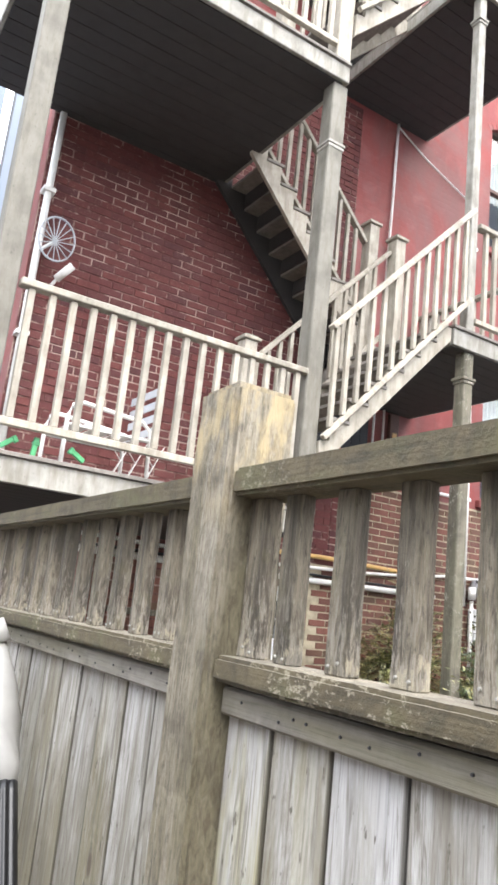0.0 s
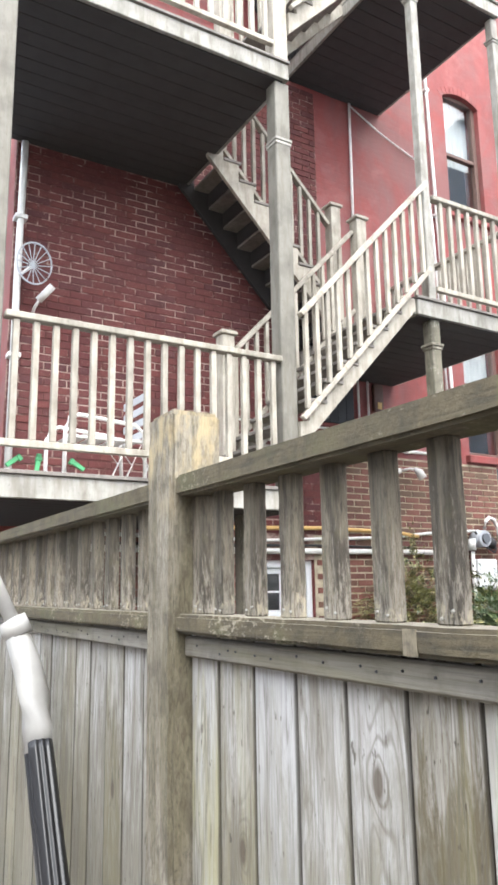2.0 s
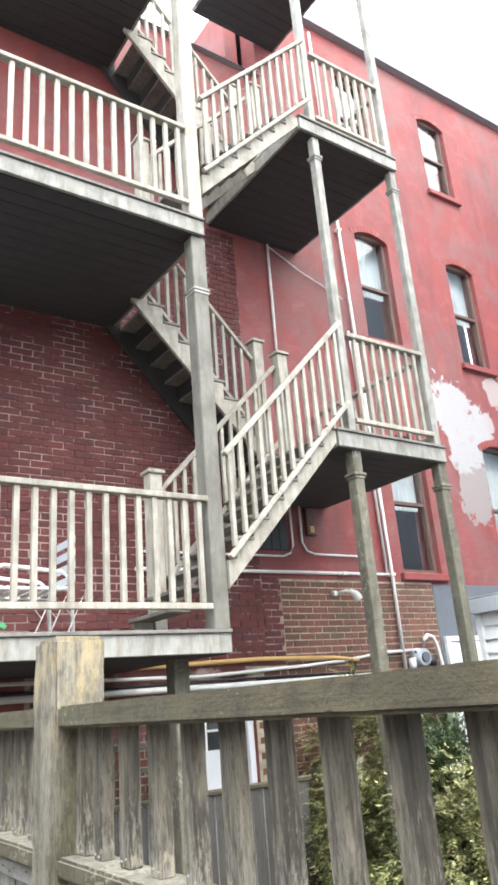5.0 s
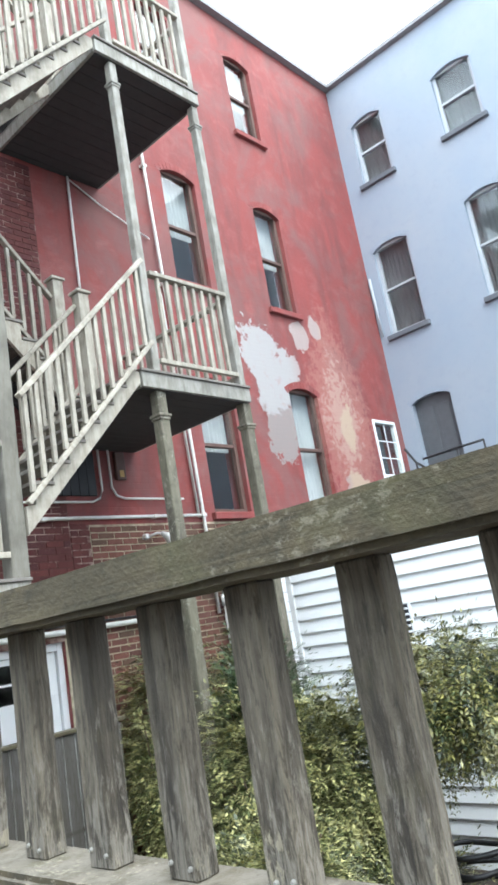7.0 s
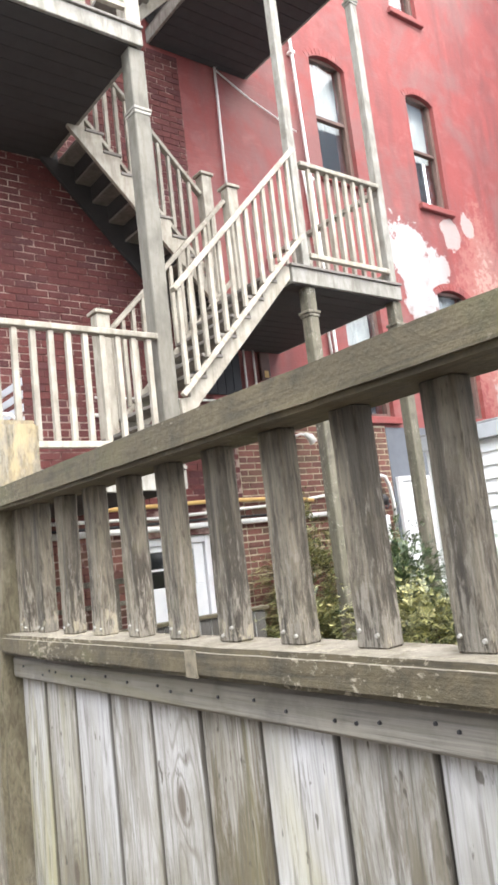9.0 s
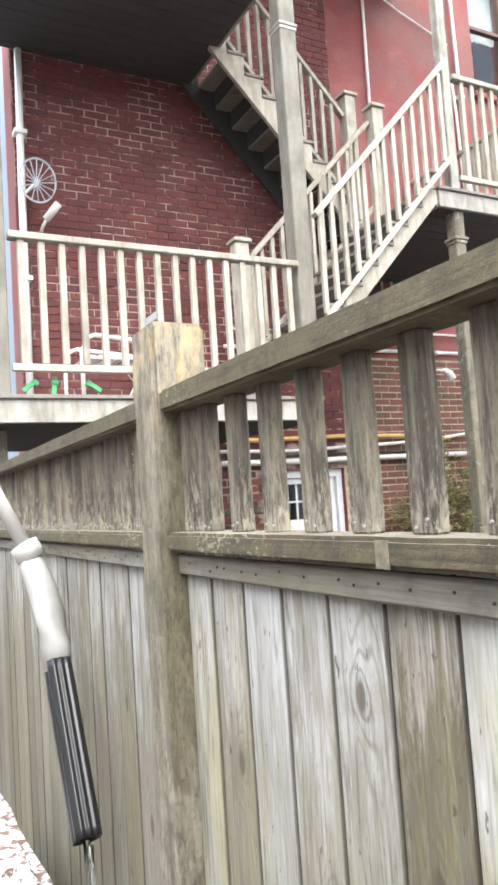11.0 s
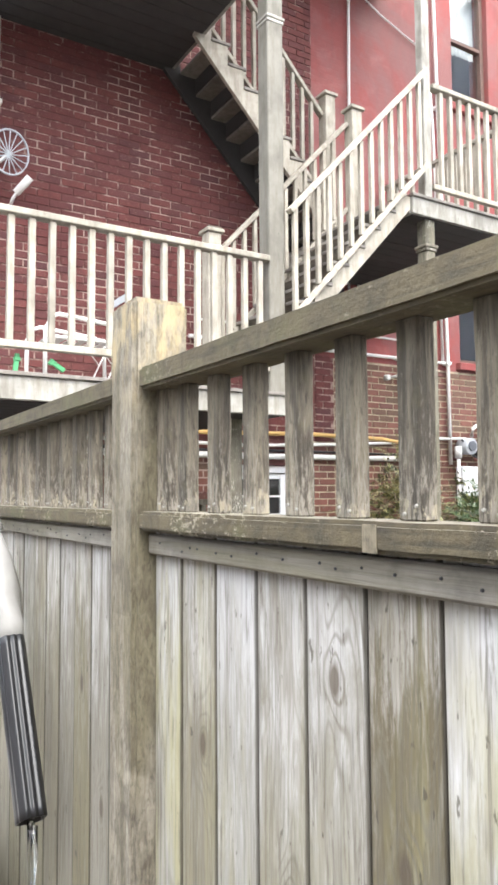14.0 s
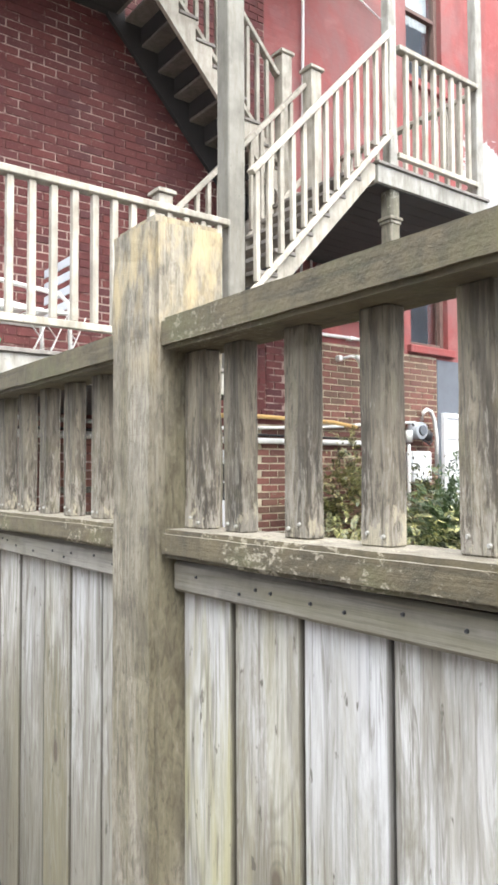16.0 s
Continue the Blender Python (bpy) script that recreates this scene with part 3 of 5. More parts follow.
# openings: x range and z range
WIN_REAR = [
    (6.96, 7.66, 3.16, 5.05), (8.98, 9.70, 3.16, 5.14), (11.20, 11.95, 2.75, 4.80),
    (6.94, 7.62, 6.46, 8.30), (8.94, 9.60, 6.46, 8.33), (8.90, 9.56, 9.70, 11.30), (6.94, 7.62, 9.70, 11.30),
]
DOOR_REAR = (3.62, 4.53, -0.25, 1.86)
WIN_BLUE = [(5.00, 5.76, 6.46, 8.28), (3.05, 3.80, 6.40, 8.32), (3.05, 3.82, 9.60, 10.90), (4.95, 5.62, 9.60, 11.0), (1.0, 1.8, 6.4, 8.3)]
DOOR_BLUE = (4.90, 5.68, 3.0, 5.14)


def build_shell():
    w = part("wall_rear", wall_mesh((1.30, BLUE_X), (-1.0, ROOF_Z), WIN_REAR + [DOOR_REAR, (1.30, 5.40, 10.35, ROOF_Z)], WALL_Y, WALL_Y + 0.32, 'y'), M_RED, None)
    tagged(w, "tall brick rear wall in peeling red paint", "wall", kind="structure")
    b = part("wall_blue", wall_mesh((-7.0, WALL_Y + 0.32), (-1.0, ROOF_Z), WIN_BLUE + [DOOR_BLUE], BLUE_X, BLUE_X + 0.32, 'x'), M_BLUE, None)
    tagged(b, "pale blue painted side wall of a house", "wall", kind="structure")
    bm = bmesh.new()
    add_box(bm, (1.31, 5.3), (WALL_Y + 2.2, WALL_Y + 2.4), (-1, 10.35))
    add_box(bm, (5.3, BLUE_X + 0.0), (WALL_Y + 2.2, WALL_Y + 2.4), (-1, ROOF_Z))
    tagged(part("wall_inner", bm, M_ROOM, None), "dim inner wall seen through windows", "wall", kind="structure")
    bm = bmesh.new()
    add_box(bm, (5.10, 5.32), (WALL_Y + 0.325, WALL_Y + 2.2), (10.36, ROOF_Z - 0.003))
    tagged(part("wall_parapet", bm, M_RED, None), "red painted side wall of the taller roof", "wall", kind="structure")
    bm = bmesh.new()
    add_box(bm, (BLUE_X + 2.2, BLUE_X + 2.4), (-7, WALL_Y + 2.4), (-1, ROOF_Z))
    tagged(part("wall_inner_side", bm, M_ROOM, None), "dim inner wall seen through windows", "wall", kind="structure")
    bm = bmesh.new()
    add_box(bm, (5.33, BLUE_X + 2.5), (WALL_Y - 0.12, WALL_Y + 2.5), (ROOF_Z + 0.003, ROOF_Z + 0.09))
    add_box(bm, (1.2, 5.40), (WALL_Y - 0.08, WALL_Y + 2.5), (10.353, 10.358))
    tagged(part("roof_edge", bm, M_ROOF, None), "dark flat roof edge of a brick house", "roof", kind="structure")
    bm = bmesh.new()
    add_box(bm, (1.31, 1.5), (WALL_Y + 0.33, WALL_Y + 2.2), (-1, 10.35))
    tagged(part("wall_end", bm, M_BLUE, None), "pale lilac painted end wall of the brick house", "wall", kind="structure")
    bm = bmesh.new()
    add_box(bm, (-9.0, 1.2), (WALL_Y + 2.3, WALL_Y + 2.6), (-1, 7.4))
    tagged(part("wall_neighbour", bm, M_BLUE, None), "pale lilac grey wall of a neighbouring house", "wall", kind="structure")
    bm = bmesh.new()
    add_box(bm, (BLUE_X - 0.12, BLUE_X + 2.5), (-7.1, WALL_Y - 0.125), (ROOF_Z + 0.003, ROOF_Z + 0.08))
    tagged(part("roof_edge_side", bm, M_ROOF, None), "dark flat roof edge of the blue house", "roof", kind="structure")


build_shell()


def build_sky_blockers():
    """Plain unseen walls added behind and beside the eye to block low sky light."""
    for name, x, y, label in (("wall_yard_west", (-9.3, -9.0), (-16.0, 8.0), "plain pale unseen wall added to block low sky light from the side"),
                              ("wall_yard_south", (-9.0, 14.0), (-16.3, -16.0), "plain pale unseen wall added to block low sky light from behind")):
        bm = bmesh.new()
        add_box(bm, x, y, (-0.8, 8.0))
        tagged(part(name, bm, M_SIDING, None), label, "wall", kind="structure")


build_sky_blockers()


def build_chimney():
    t = thing("chimney", (4.4, 6.9, 10.36), "squat red painted brick chimney on the lower roof", "chimney")
    bx("stack", t, M_RED, (4.15, 4.68), (6.65, 7.15), (10.36, 11.05), 0.01)
    bx("cap", t, M_RED, (4.10, 4.73), (6.60, 7.20), (11.051, 11.15), 0.01)


build_chimney()


def window(name, label, axis, o, d, frame_mat, curtain=True, deep=0.07, cloth=None):
    """A sash window in the opening o of a wall whose face is at d."""
    a, b, c, e = o
    t = thing(name, (a, d, c) if axis == 'y' else (d, a, c), label, "window", kind="structure")

    def blk(nm, u, dd, z, m, par=t, bev=0.004):
        x, y = (u, (d + dd[0], d + dd[1])) if axis == 'y' else ((d + dd[0], d + dd[1]), u)
        return bx(nm, par, m, x, y, z, bev)

    f, n0, n1 = 0.06, deep, deep + 0.09
    blk("window_frame", (a, a + f), (n0, n1), (c + 0.003, e - 0.003), frame_mat)
    blk("window_frame", (b - f, b), (n0, n1), (c + 0.003, e - 0.003), frame_mat)
    blk("window_frame", (a + f, b - f), (n0, n1), (e - f, e - 0.003), frame_mat)
    blk("window_frame", (a + f, b - f), (n0, n1), (c + 0.003, c + f), frame_mat)
    mid = (c + e) / 2
    blk("meeting_rail", (a + f, b - f), (n0 + 0.005, n1 - 0.01), (mid - 0.025, mid + 0.025), frame_mat)
    for lo, hi, off in ((c + f, mid - 0.025, deep + 0.06), (mid + 0.025, e - f, deep + 0.03)):
        p = blk("pane", (a + f, b - f), (off, off + 0.006), (lo, hi), M_GLASS, bev=0)
        p.visible_shadow = False
    blk("window_sill", (a - 0.07, b + 0.07), (-0.07, 0.02), (c - 0.10, c - 0.004), M_RED if axis == 'y' else M_PARGE, bev=0.01)
    if curtain:
        bm = bmesh.new()
        n = 26
        top, bot = [], []
        for i in range(n + 1):
            u = a + 0.02 + (b - a - 0.04) * i / n
            q = d + 0.24 + 0.02 * math.sin(i * 1.9) + 0.008 * math.sin(i * 4.7)
            for arr, z in ((top, e), (bot, (c if curtain == 2 else mid - 0.05))):
                arr.append(bm.verts.new((u, q, z) if axis == 'y' else (q, u, z)))
        for i in range(n):
            bm.faces.new((bot[i], bot[i + 1], top[i + 1], top[i])).smooth = True
        part("curtain", bm, cloth or M_CURTAIN, t, "grey drawn curtain" if cloth else "pale drawn curtain")
    return t


window("window_1", "tall sash window with brown frame and pale curtain", 'y', WIN_REAR[0], WALL_Y, M_BROWNTRIM, 1)
window("window_2", "tall sash window with brown frame and drawn curtain", 'y', WIN_REAR[1], WALL_Y, M_BROWNTRIM, 2)
white_sash = window("window_3", "narrow white framed sash window", 'y', WIN_REAR[2], WALL_Y, M_WHITE, 0, -0.012)
bx("glazing_bar", white_sash, M_WHITE, (11.565, 11.585), (WALL_Y + 0.008, WALL_Y + 0.017), (3.80, 4.739), 0.002)
for zz in (4.09, 4.40):
    bx("glazing_bar", white_sash, M_WHITE, (11.262, 11.888), (WALL_Y + 0.004, WALL_Y + 0.0075), (zz, zz + 0.018), 0.002)
window("window_4", "upper sash window half covered by a pale blind", 'y', WIN_REAR[3], WALL_Y, M_BROWNTRIM, 1)
window("window_5", "upper sash window half covered by a pale blind", 'y', WIN_REAR[4], WALL_Y, M_BROWNTRIM, 1)
window("window_6", "top floor sash window with pale blind", 'y', WIN_REAR[5], WALL_Y, M_BROWNTRIM, 1)
window("window_7", "top floor sash window with pale blind", 'y', WIN_REAR[6], WALL_Y, M_BROWNTRIM, 1)
for i, o in enumerate(WIN_BLUE):
    window("window_%d" % (8 + i), "sash window in the pale blue wall", 'x', o, BLUE_X, M_GREYTRIM, 2, 0.07, M_BLIND)


# ---- fence ----
F_RAIL_X = 0.587
FENCE_Y0, FENCE_Y1, POST_Y = -3.2, 4.0, (1.0, 1.125)


def roughen(bm, amount, axis, cuts, seed):
    """Cuts a bevelled bar across its length and makes its faces and arrises uneven."""
    long = [e for e in bm.edges if abs(e.verts[0].co[axis] - e.verts[1].co[axis]) > 0.1]
    bmesh.ops.subdivide_edges(bm, edges=long, cuts=cuts)
    for v in bm.verts:
        q = v.co * 14.0 + Vector((seed, 2 * seed, 5))
        for i in range(3):
            if i != axis:
                v.co[i] += amount * (noise.noise(q + Vector((i * 9, 0, 0))) + 0.6 * noise.noise(q * 3.7 + Vector((0, i * 7, 0))))


def worn_rail(name, parent, material, x, y, z):
    bm = bmesh.new()
    bmesh.ops.create_cube(bm, size=1.0)
    bmesh.ops.scale(bm, verts=bm.verts, vec=(x[1] - x[0], y[1] - y[0], z[1] - z[0]))
    bmesh.ops.bevel(bm, geom=bm.edges[:], offset=0.006, segments=2, affect='EDGES')
    roughen(bm, 0.0009, 1, int((y[1] - y[0]) / 0.025), z[0] * 10)
    bmesh.ops.translate(bm, verts=bm.verts, vec=((x[0] + x[1]) / 2, (y[0] + y[1]) / 2, (z[0] + z[1]) / 2))
    return part(name, bm, material, parent)


def picket(parent, far, wide=1.0):
    """One of six alike pickets with uneven edges, nailed at its foot."""
    key = "picket%d" % rng.randint(0, 5)
    if key not in CACHE:
        bm = bmesh.new()
        bmesh.ops.create_cube(bm, size=1.0)
        bmesh.ops.scale(bm, verts=bm.verts, vec=(0.028, PICKET_W, 0.244))
        bmesh.ops.bevel(bm, geom=bm.edges[:], offset=0.003, segments=1, affect='EDGES')
        roughen(bm, 0.0012, 2, 12, len(CACHE))
        CACHE[key] = mesh_of(bm, "picket")
        CACHE[key].materials.append(M_PICKET)
    y = far - wide * PICKET_W / 2
    p = attach("picket", CACHE[key], None, parent, (0.641, y, 1.651), "", Euler((0, 0, rng.choice((0, math.pi)))))
    p.scale.y = wide
    flip = -1 if abs(p.rotation_euler.z) > 1 else 1
    for side in (-1, 1):
        n = nail_at(p, (0.6255, y + side * rng.uniform(0.008, 0.013), 1.543 + rng.uniform(-0.005, 0.005)))
        n.location.x *= flip
        n.location.y *= flip / wide
        n.rotation_euler.z = p.rotation_euler.z
    return p


def build_fence():
    t = thing("fence", (0.65, 1.06, 0), "weathered grey board fence with a row of pickets along its top", "fence")
    bm = bmesh.new()
    bmesh.ops.create_cube(bm, size=1.0)
    bmesh.ops.scale(bm, verts=bm.verts, vec=(0.122, POST_Y[1] - POST_Y[0], 2.071))
    bmesh.ops.bevel(bm, geom=bm.edges[:], offset=0.010, segments=2, affect='EDGES')
    bmesh.ops.subdivide_edges(bm, edges=[e for e in bm.edges if abs(e.verts[0].co.z - e.verts[1].co.z) > 1.0], cuts=60)
    bmesh.ops.translate(bm, verts=bm.verts, vec=(0.639, sum(POST_Y) / 2, 0.9355))
    for v in bm.verts:
        q = v.co * 9.0
        v.co.x += 0.0035 * noise.noise(q) + 0.0015 * noise.noise(q * 4)
        v.co.y += 0.0035 * noise.noise(q + Vector((7, 3, 1))) + 0.0015 * noise.noise(q * 4 + Vector((1, 1, 5)))
        if v.co.x < 0.60 and v.co.y < POST_Y[0] + 0.03 and v.co.z < 1.35:
            tear = max(0.0, noise.noise(Vector((3, 5, v.co.z * 26)))) * 0.006
            v.co.x += tear
            v.co.y += tear
        if v.co.z > 1.9:
            v.co.z -= 0.010 * (1 + noise.noise(v.co * 25))
    part("fence_post", bm, M_POST, t, "thick weathered post with a yellowed top")
    for y0, y1 in ((FENCE_Y0, POST_Y[0] - 0.002), (POST_Y[1] + 0.002, FENCE_Y1)):
        worn_rail("top_rail", t, M_RAIL, (0.587, 0.676), (y0, y1), (1.772, 1.817))
        worn_rail("bottom_rail", t, M_LEDGE, (0.587, 0.676), (y0, y1), (1.492, 1.530))
        nl = bx("nailer", t, M_NAILER, (0.609, 0.626), (y0, y1), (1.446, 1.486), 0.004, "grey nailing strip with rusty nail holes")
        y = y0 + 0.05
        while y < y1 - 0.03:
            nail_at(nl, (0.6085, y, 1.466 + rng.uniform(-0.008, 0.008)), True)
            y += rng.choice((0.022, 0.05, 0.065, 0.085)) + rng.uniform(0, 0.012)
        if y0 < 0:
            bm = bmesh.new()
            for i in range(5):
                a = 0.2925 + 0.005 * i
                add_box(bm, (0.5860, 0.5880), (a, a + 0.0048), (1.4930, 1.5265))
            part("paint_drip", bm, M_DRIP, t, "dried pale paint run on the rail")
    return t


def nail_mesh():
    if "nail" not in CACHE:
        bm = bmesh.new()
        bmesh.ops.create_cone(bm, cap_ends=True, segments=8, radius1=0.0026, radius2=0.0018, depth=0.003)
        bmesh.ops.rotate(bm, verts=bm.verts, cent=(0, 0, 0), matrix=Matrix.Rotation(radians(-90), 3, 'Y'))
        CACHE["nail"] = mesh_of(bm, "nail")
    return CACHE["nail"]


def nail_at(parent, at, rusty=False):
    key = "rusty" if rusty else "bright"
    if key not in CACHE:
        CACHE[key] = nail_mesh().copy()
        CACHE[key].materials.append(M_DARK if rusty else M_STEEL)
    return attach("nail", CACHE[key], None, parent, at)


FENCE = build_fence()
PICKET_W = 0.040
picket(FENCE, 0.998, 1.25)
for far in [0.905 - 0.1213 * n for n in range(34)] + [1.18 + 0.117 * n for n in range(24)]:
    if FENCE_Y0 + PICKET_W < far < FENCE_Y1 - 0.02:
        picket(FENCE, far)
KNOTS = [(0.428, 1.315), (0.80, 1.13), (0.545, 0.98), (0.30, 1.12), (-0.12, 1.22), (-0.33, 1.34), (0.70, 0.86), (0.05, 1.05), (1.44, 1.10), (1.30, 0.85)]
# drab tone and algae of the boards beside the post, counted from it
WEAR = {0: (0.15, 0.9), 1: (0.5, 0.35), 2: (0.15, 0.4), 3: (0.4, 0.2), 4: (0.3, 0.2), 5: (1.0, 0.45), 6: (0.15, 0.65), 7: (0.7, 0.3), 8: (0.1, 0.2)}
edges = [(1.0 if n == 0 else 1.013 - 0.1300 * n, 1.013 - 0.1300 * (n + 1)) for n in range(32)]
edges += [(1.126 + 0.1248 * (n + 1), 1.126 + 0.1248 * n) for n in range(23)]
for hi, lo in edges:
    q = rng.uniform(-0.002, 0.002)
    g = rng.uniform(0.0012, 0.0028)
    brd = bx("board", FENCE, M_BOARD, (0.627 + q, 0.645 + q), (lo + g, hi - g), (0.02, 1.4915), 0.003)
    inside = [(ky, kz) for ky, kz in KNOTS if lo + 0.02 < ky < hi - 0.02]
    ky, kz = inside[0] if inside else (0.0, 40.0)
    brd["knot_y"], brd["knot_z"] = ky - (lo + hi) / 2, kz - 0.75575
    brd["drab"], brd["alga"] = WEAR.get(round((1.013 - hi) / 0.13), (rng.uniform(0.35, 0.7), rng.uniform(0.05, 0.3)))


# ---- porch decks, stairs and landings ----
BIG = (2.93, 3.07)
LAND_X = (4.33, 5.77)
LAND_Z = 4.07
DECK_Z = 2.30


def railing(name, label, x, y, z, top=1.0, low=0.17, pitch=0.127, mat=None, end_gap=0.06):
    """A straight railing along x at depth y on a floor at height z."""
    mat = mat or M_PAINT
    t = thing(name, ((x[0] + x[1]) / 2, y, z), label, "railing", "porch railings")
    bx("handrail", t, mat, x, (y - 0.035, y + 0.045), (z + top - 0.045, z + top), 0.006)
    bx("lower_rail", t, mat, x, (y - 0.018, y + 0.03), (z + low - 0.02, z + low + 0.025), 0.004)
    n = int((x[1] - x[0] - 2 * end_gap) / pitch)
    x0 = (x[0] + x[1]) / 2 - n * pitch / 2
    for i in range(n + 1):
        q = x0 + i * pitch
        bx("baluster", t, mat, (q - 0.020, q + 0.020), (y - 0.016 + 0.002, y + 0.024), (z + low + 0.026, z + top - 0.046), 0.003)
    return t


def railing_y(name, label, x, y, z, top=1.0, low=0.12, pitch=0.127):
    t = thing(name, (x, (y[0] + y[1]) / 2, z), label, "railing", "porch railings")
    bx("handrail", t, M_PAINT, (x - 0.035, x + 0.045), y, (z + top - 0.045, z + top), 0.006)
    bx("lower_rail", t, M_PAINT, (x - 0.018, x + 0.03), y, (z + low - 0.02, z + low + 0.025), 0.004)
    n = int((y[1] - y[0] - 0.1) / pitch)
    for i in range(n + 1):
        q = (y[0] + y[1]) / 2 - n * pitch / 2 + i * pitch
        bx("baluster", t, M_PAINT, (x - 0.016, x + 0.024), (q - 0.02, q + 0.02), (z + low + 0.026, z + top - 0.046), 0.003)
    return t


def deck(name, label, x, y, z, joist=0.4, rim_from=None):
    """Floor boards on joists with a rim board in front; z is the top."""
    t = thing(name, ((x[0] + x[1]) / 2, (y[0] + y[1]) / 2, z), label, "deck")
    bx("rim_board", t, M_RIM, (rim_from or x[0], x[1]), (y[0], y[0] + 0.035), (z - 0.17, z - 0.026), 0.005)
    bx("side_rim", t, M_RIM, (x[1] - 0.035, x[1]), (y[0] + 0.036, y[1]), (z - 0.17, z - 0.026), 0.005)
    bx("side_rim", t, M_RIM, (x[0], x[0] + 0.035), (y[0] + 0.036, y[1]), (z - 0.17, z - 0.026), 0.005)
    q = y[0] - 0.02
    while q < y[1] - 0.02:
        bx("floor_board", t, M_TREAD, (x[0], x[1]), (q, min(q + 0.136, y[1])), (z - 0.025, z), 0.003)
        q += 0.14
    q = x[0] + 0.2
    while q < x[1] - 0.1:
        bx("joist", t, M_SHADE_WOOD, (q, q + 0.04), (y[0] + 0.036, y[1]), (z - 0.16, z - 0.026), 0.003)
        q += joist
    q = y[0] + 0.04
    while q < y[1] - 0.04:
        bx("soffit_board", t, M_SHADE_WOOD, (x[0] + 0.036, x[1] - 0.036), (q, min(q + 0.145, y[1])), (z - 0.176, z - 0.161), 0.003)
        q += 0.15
    return t


def newel(at, h, label="square cream newel post with flat cap", w=0.12):
    x, y, z = at
    t = thing("newel_post", at, label, "newel post", "stair newel posts")
    bx("shaft", t, M_PAINT, (x - w / 2, x + w / 2), (y - w / 2, y + w / 2), (z, z + h - 0.045), 0.005)
    bx("cap", t, M_PAINT, (x - w / 2 - 0.022, x + w / 2 + 0.022), (y - w / 2 - 0.022, y + w / 2 + 0.022), (z + h - 0.045, z + h - 0.014), 0.006)
    bx("cap_top", t, M_GREYPOST, (x - w / 2 - 0.006, x + w / 2 + 0.006), (y - w / 2 - 0.006, y + w / 2 + 0.006), (z + h - 0.0139, z + h), 0.005)
    return t


def cut_left(prof, x):
    """The part of a closed outline that lies at or beyond x."""
    out = []
    for (ax, az), (bx_, bz) in zip(prof, prof[1:] + prof[:1]):
        if ax >= x:
            out.append((ax, az))
        if (ax >= x) != (bx_ >= x):
            out.append((x, az + (bz - az) * (x - ax) / (bx_ - ax)))
    return out


def flight(name, label, x_low, x_high, z_low, z_high, y, mats, n=10, deep=0.25, post=None, risers=False):
    """Open stairs between two sawn stringers. x runs from the foot to the head. post: x and y behind which the front is cut."""
    t = thing(name, (x_low, y[0], z_low), label, "stairs", "porch stairs")
    rise, run = (z_high - z_low) / n, (x_high - x_low) / n
    sgn = 1 if run > 0 else -1
    for yy, mat in ((y[0], mats[0]), (y[1] - 0.04, mats[1])):
        bm = bmesh.new()
        prof = []
        for i in range(n):
            prof.append((x_low + i * run, z_low + i * rise))
            prof.append((x_low + i * run, z_low + (i + 1) * rise - 0.03))
        prof.append((x_high, z_high - 0.03))
        prof.append((x_high, z_high - deep))
        prof.append((x_low + deep * 0.944 * sgn, z_low))
        if post and yy == y[0]:
            prof = cut_left(prof, post[0])
        va = [bm.verts.new((p[0], yy, p[1])) for p in prof]
        vb = [bm.verts.new((p[0], yy + 0.04, p[1])) for p in prof]
        bm.faces.new(va)
        bm.faces.new(vb[::-1])
        for i in range(len(prof)):
            j = (i + 1) % len(prof)
            bm.faces.new((va[i], vb[i], vb[j], va[j]))
        bmesh.ops.recalc_face_normals(bm, faces=bm.faces)
        part("stringer", bm, mat, t)
    for i in range(n - 1):
        xa = x_low + i * run - 0.025 * sgn
        xb = x_low + (i + 1) * run
        zz = z_low + (i + 1) * rise
        front = post[1] if post and xa < post[0] else y[0] - 0.015
        bx("tread", t, M_TREAD, (min(xa, xb), max(xa, xb)), (front, y[1] + 0.015), (zz - 0.0295, zz), 0.004)
        if risers:
            xr = x_low + i * run
            bx("riser", t, mats[1], (xr - 0.008, xr + 0.008), (y[0] + 0.041, y[1] - 0.041), (zz - rise + 0.001, zz - 0.03), 0.002)
    return t


def stair_rail(name, label, x_low, x_high, z_low, z_high, y, top=0.90, low=0.10, pitch=0.105, clip=None):
    """A sloping railing whose line follows the nosings; clip limits it in x."""
    t = thing(name, (x_low, y, z_low), label, "railing", "stair railings")
    s = (z_high - z_low) / (x_high - x_low)
    a, b = clip or (x_low, x_high)

    def zn(x):
        return z_low + s * (x - x_low)

    bar("handrail", t, M_PAINT, (a, y, zn(a) + top), (b, y, zn(b) + top), 0.07, 0.04, 0.006)
    bar("lower_rail", t, M_PAINT, (a, y, zn(a) + low), (b, y, zn(b) + low), 0.045, 0.04, 0.005)
    n = int(abs(b - a) / pitch)
    for i in range(n):
        q = min(a, b) + 0.05 + i * pitch
        bx("baluster", t, M_PAINT, (q - 0.018, q + 0.018), (y - 0.018, y + 0.018), (zn(q) + low + 0.03, zn(q) + top - 0.03), 0.003)
    return t


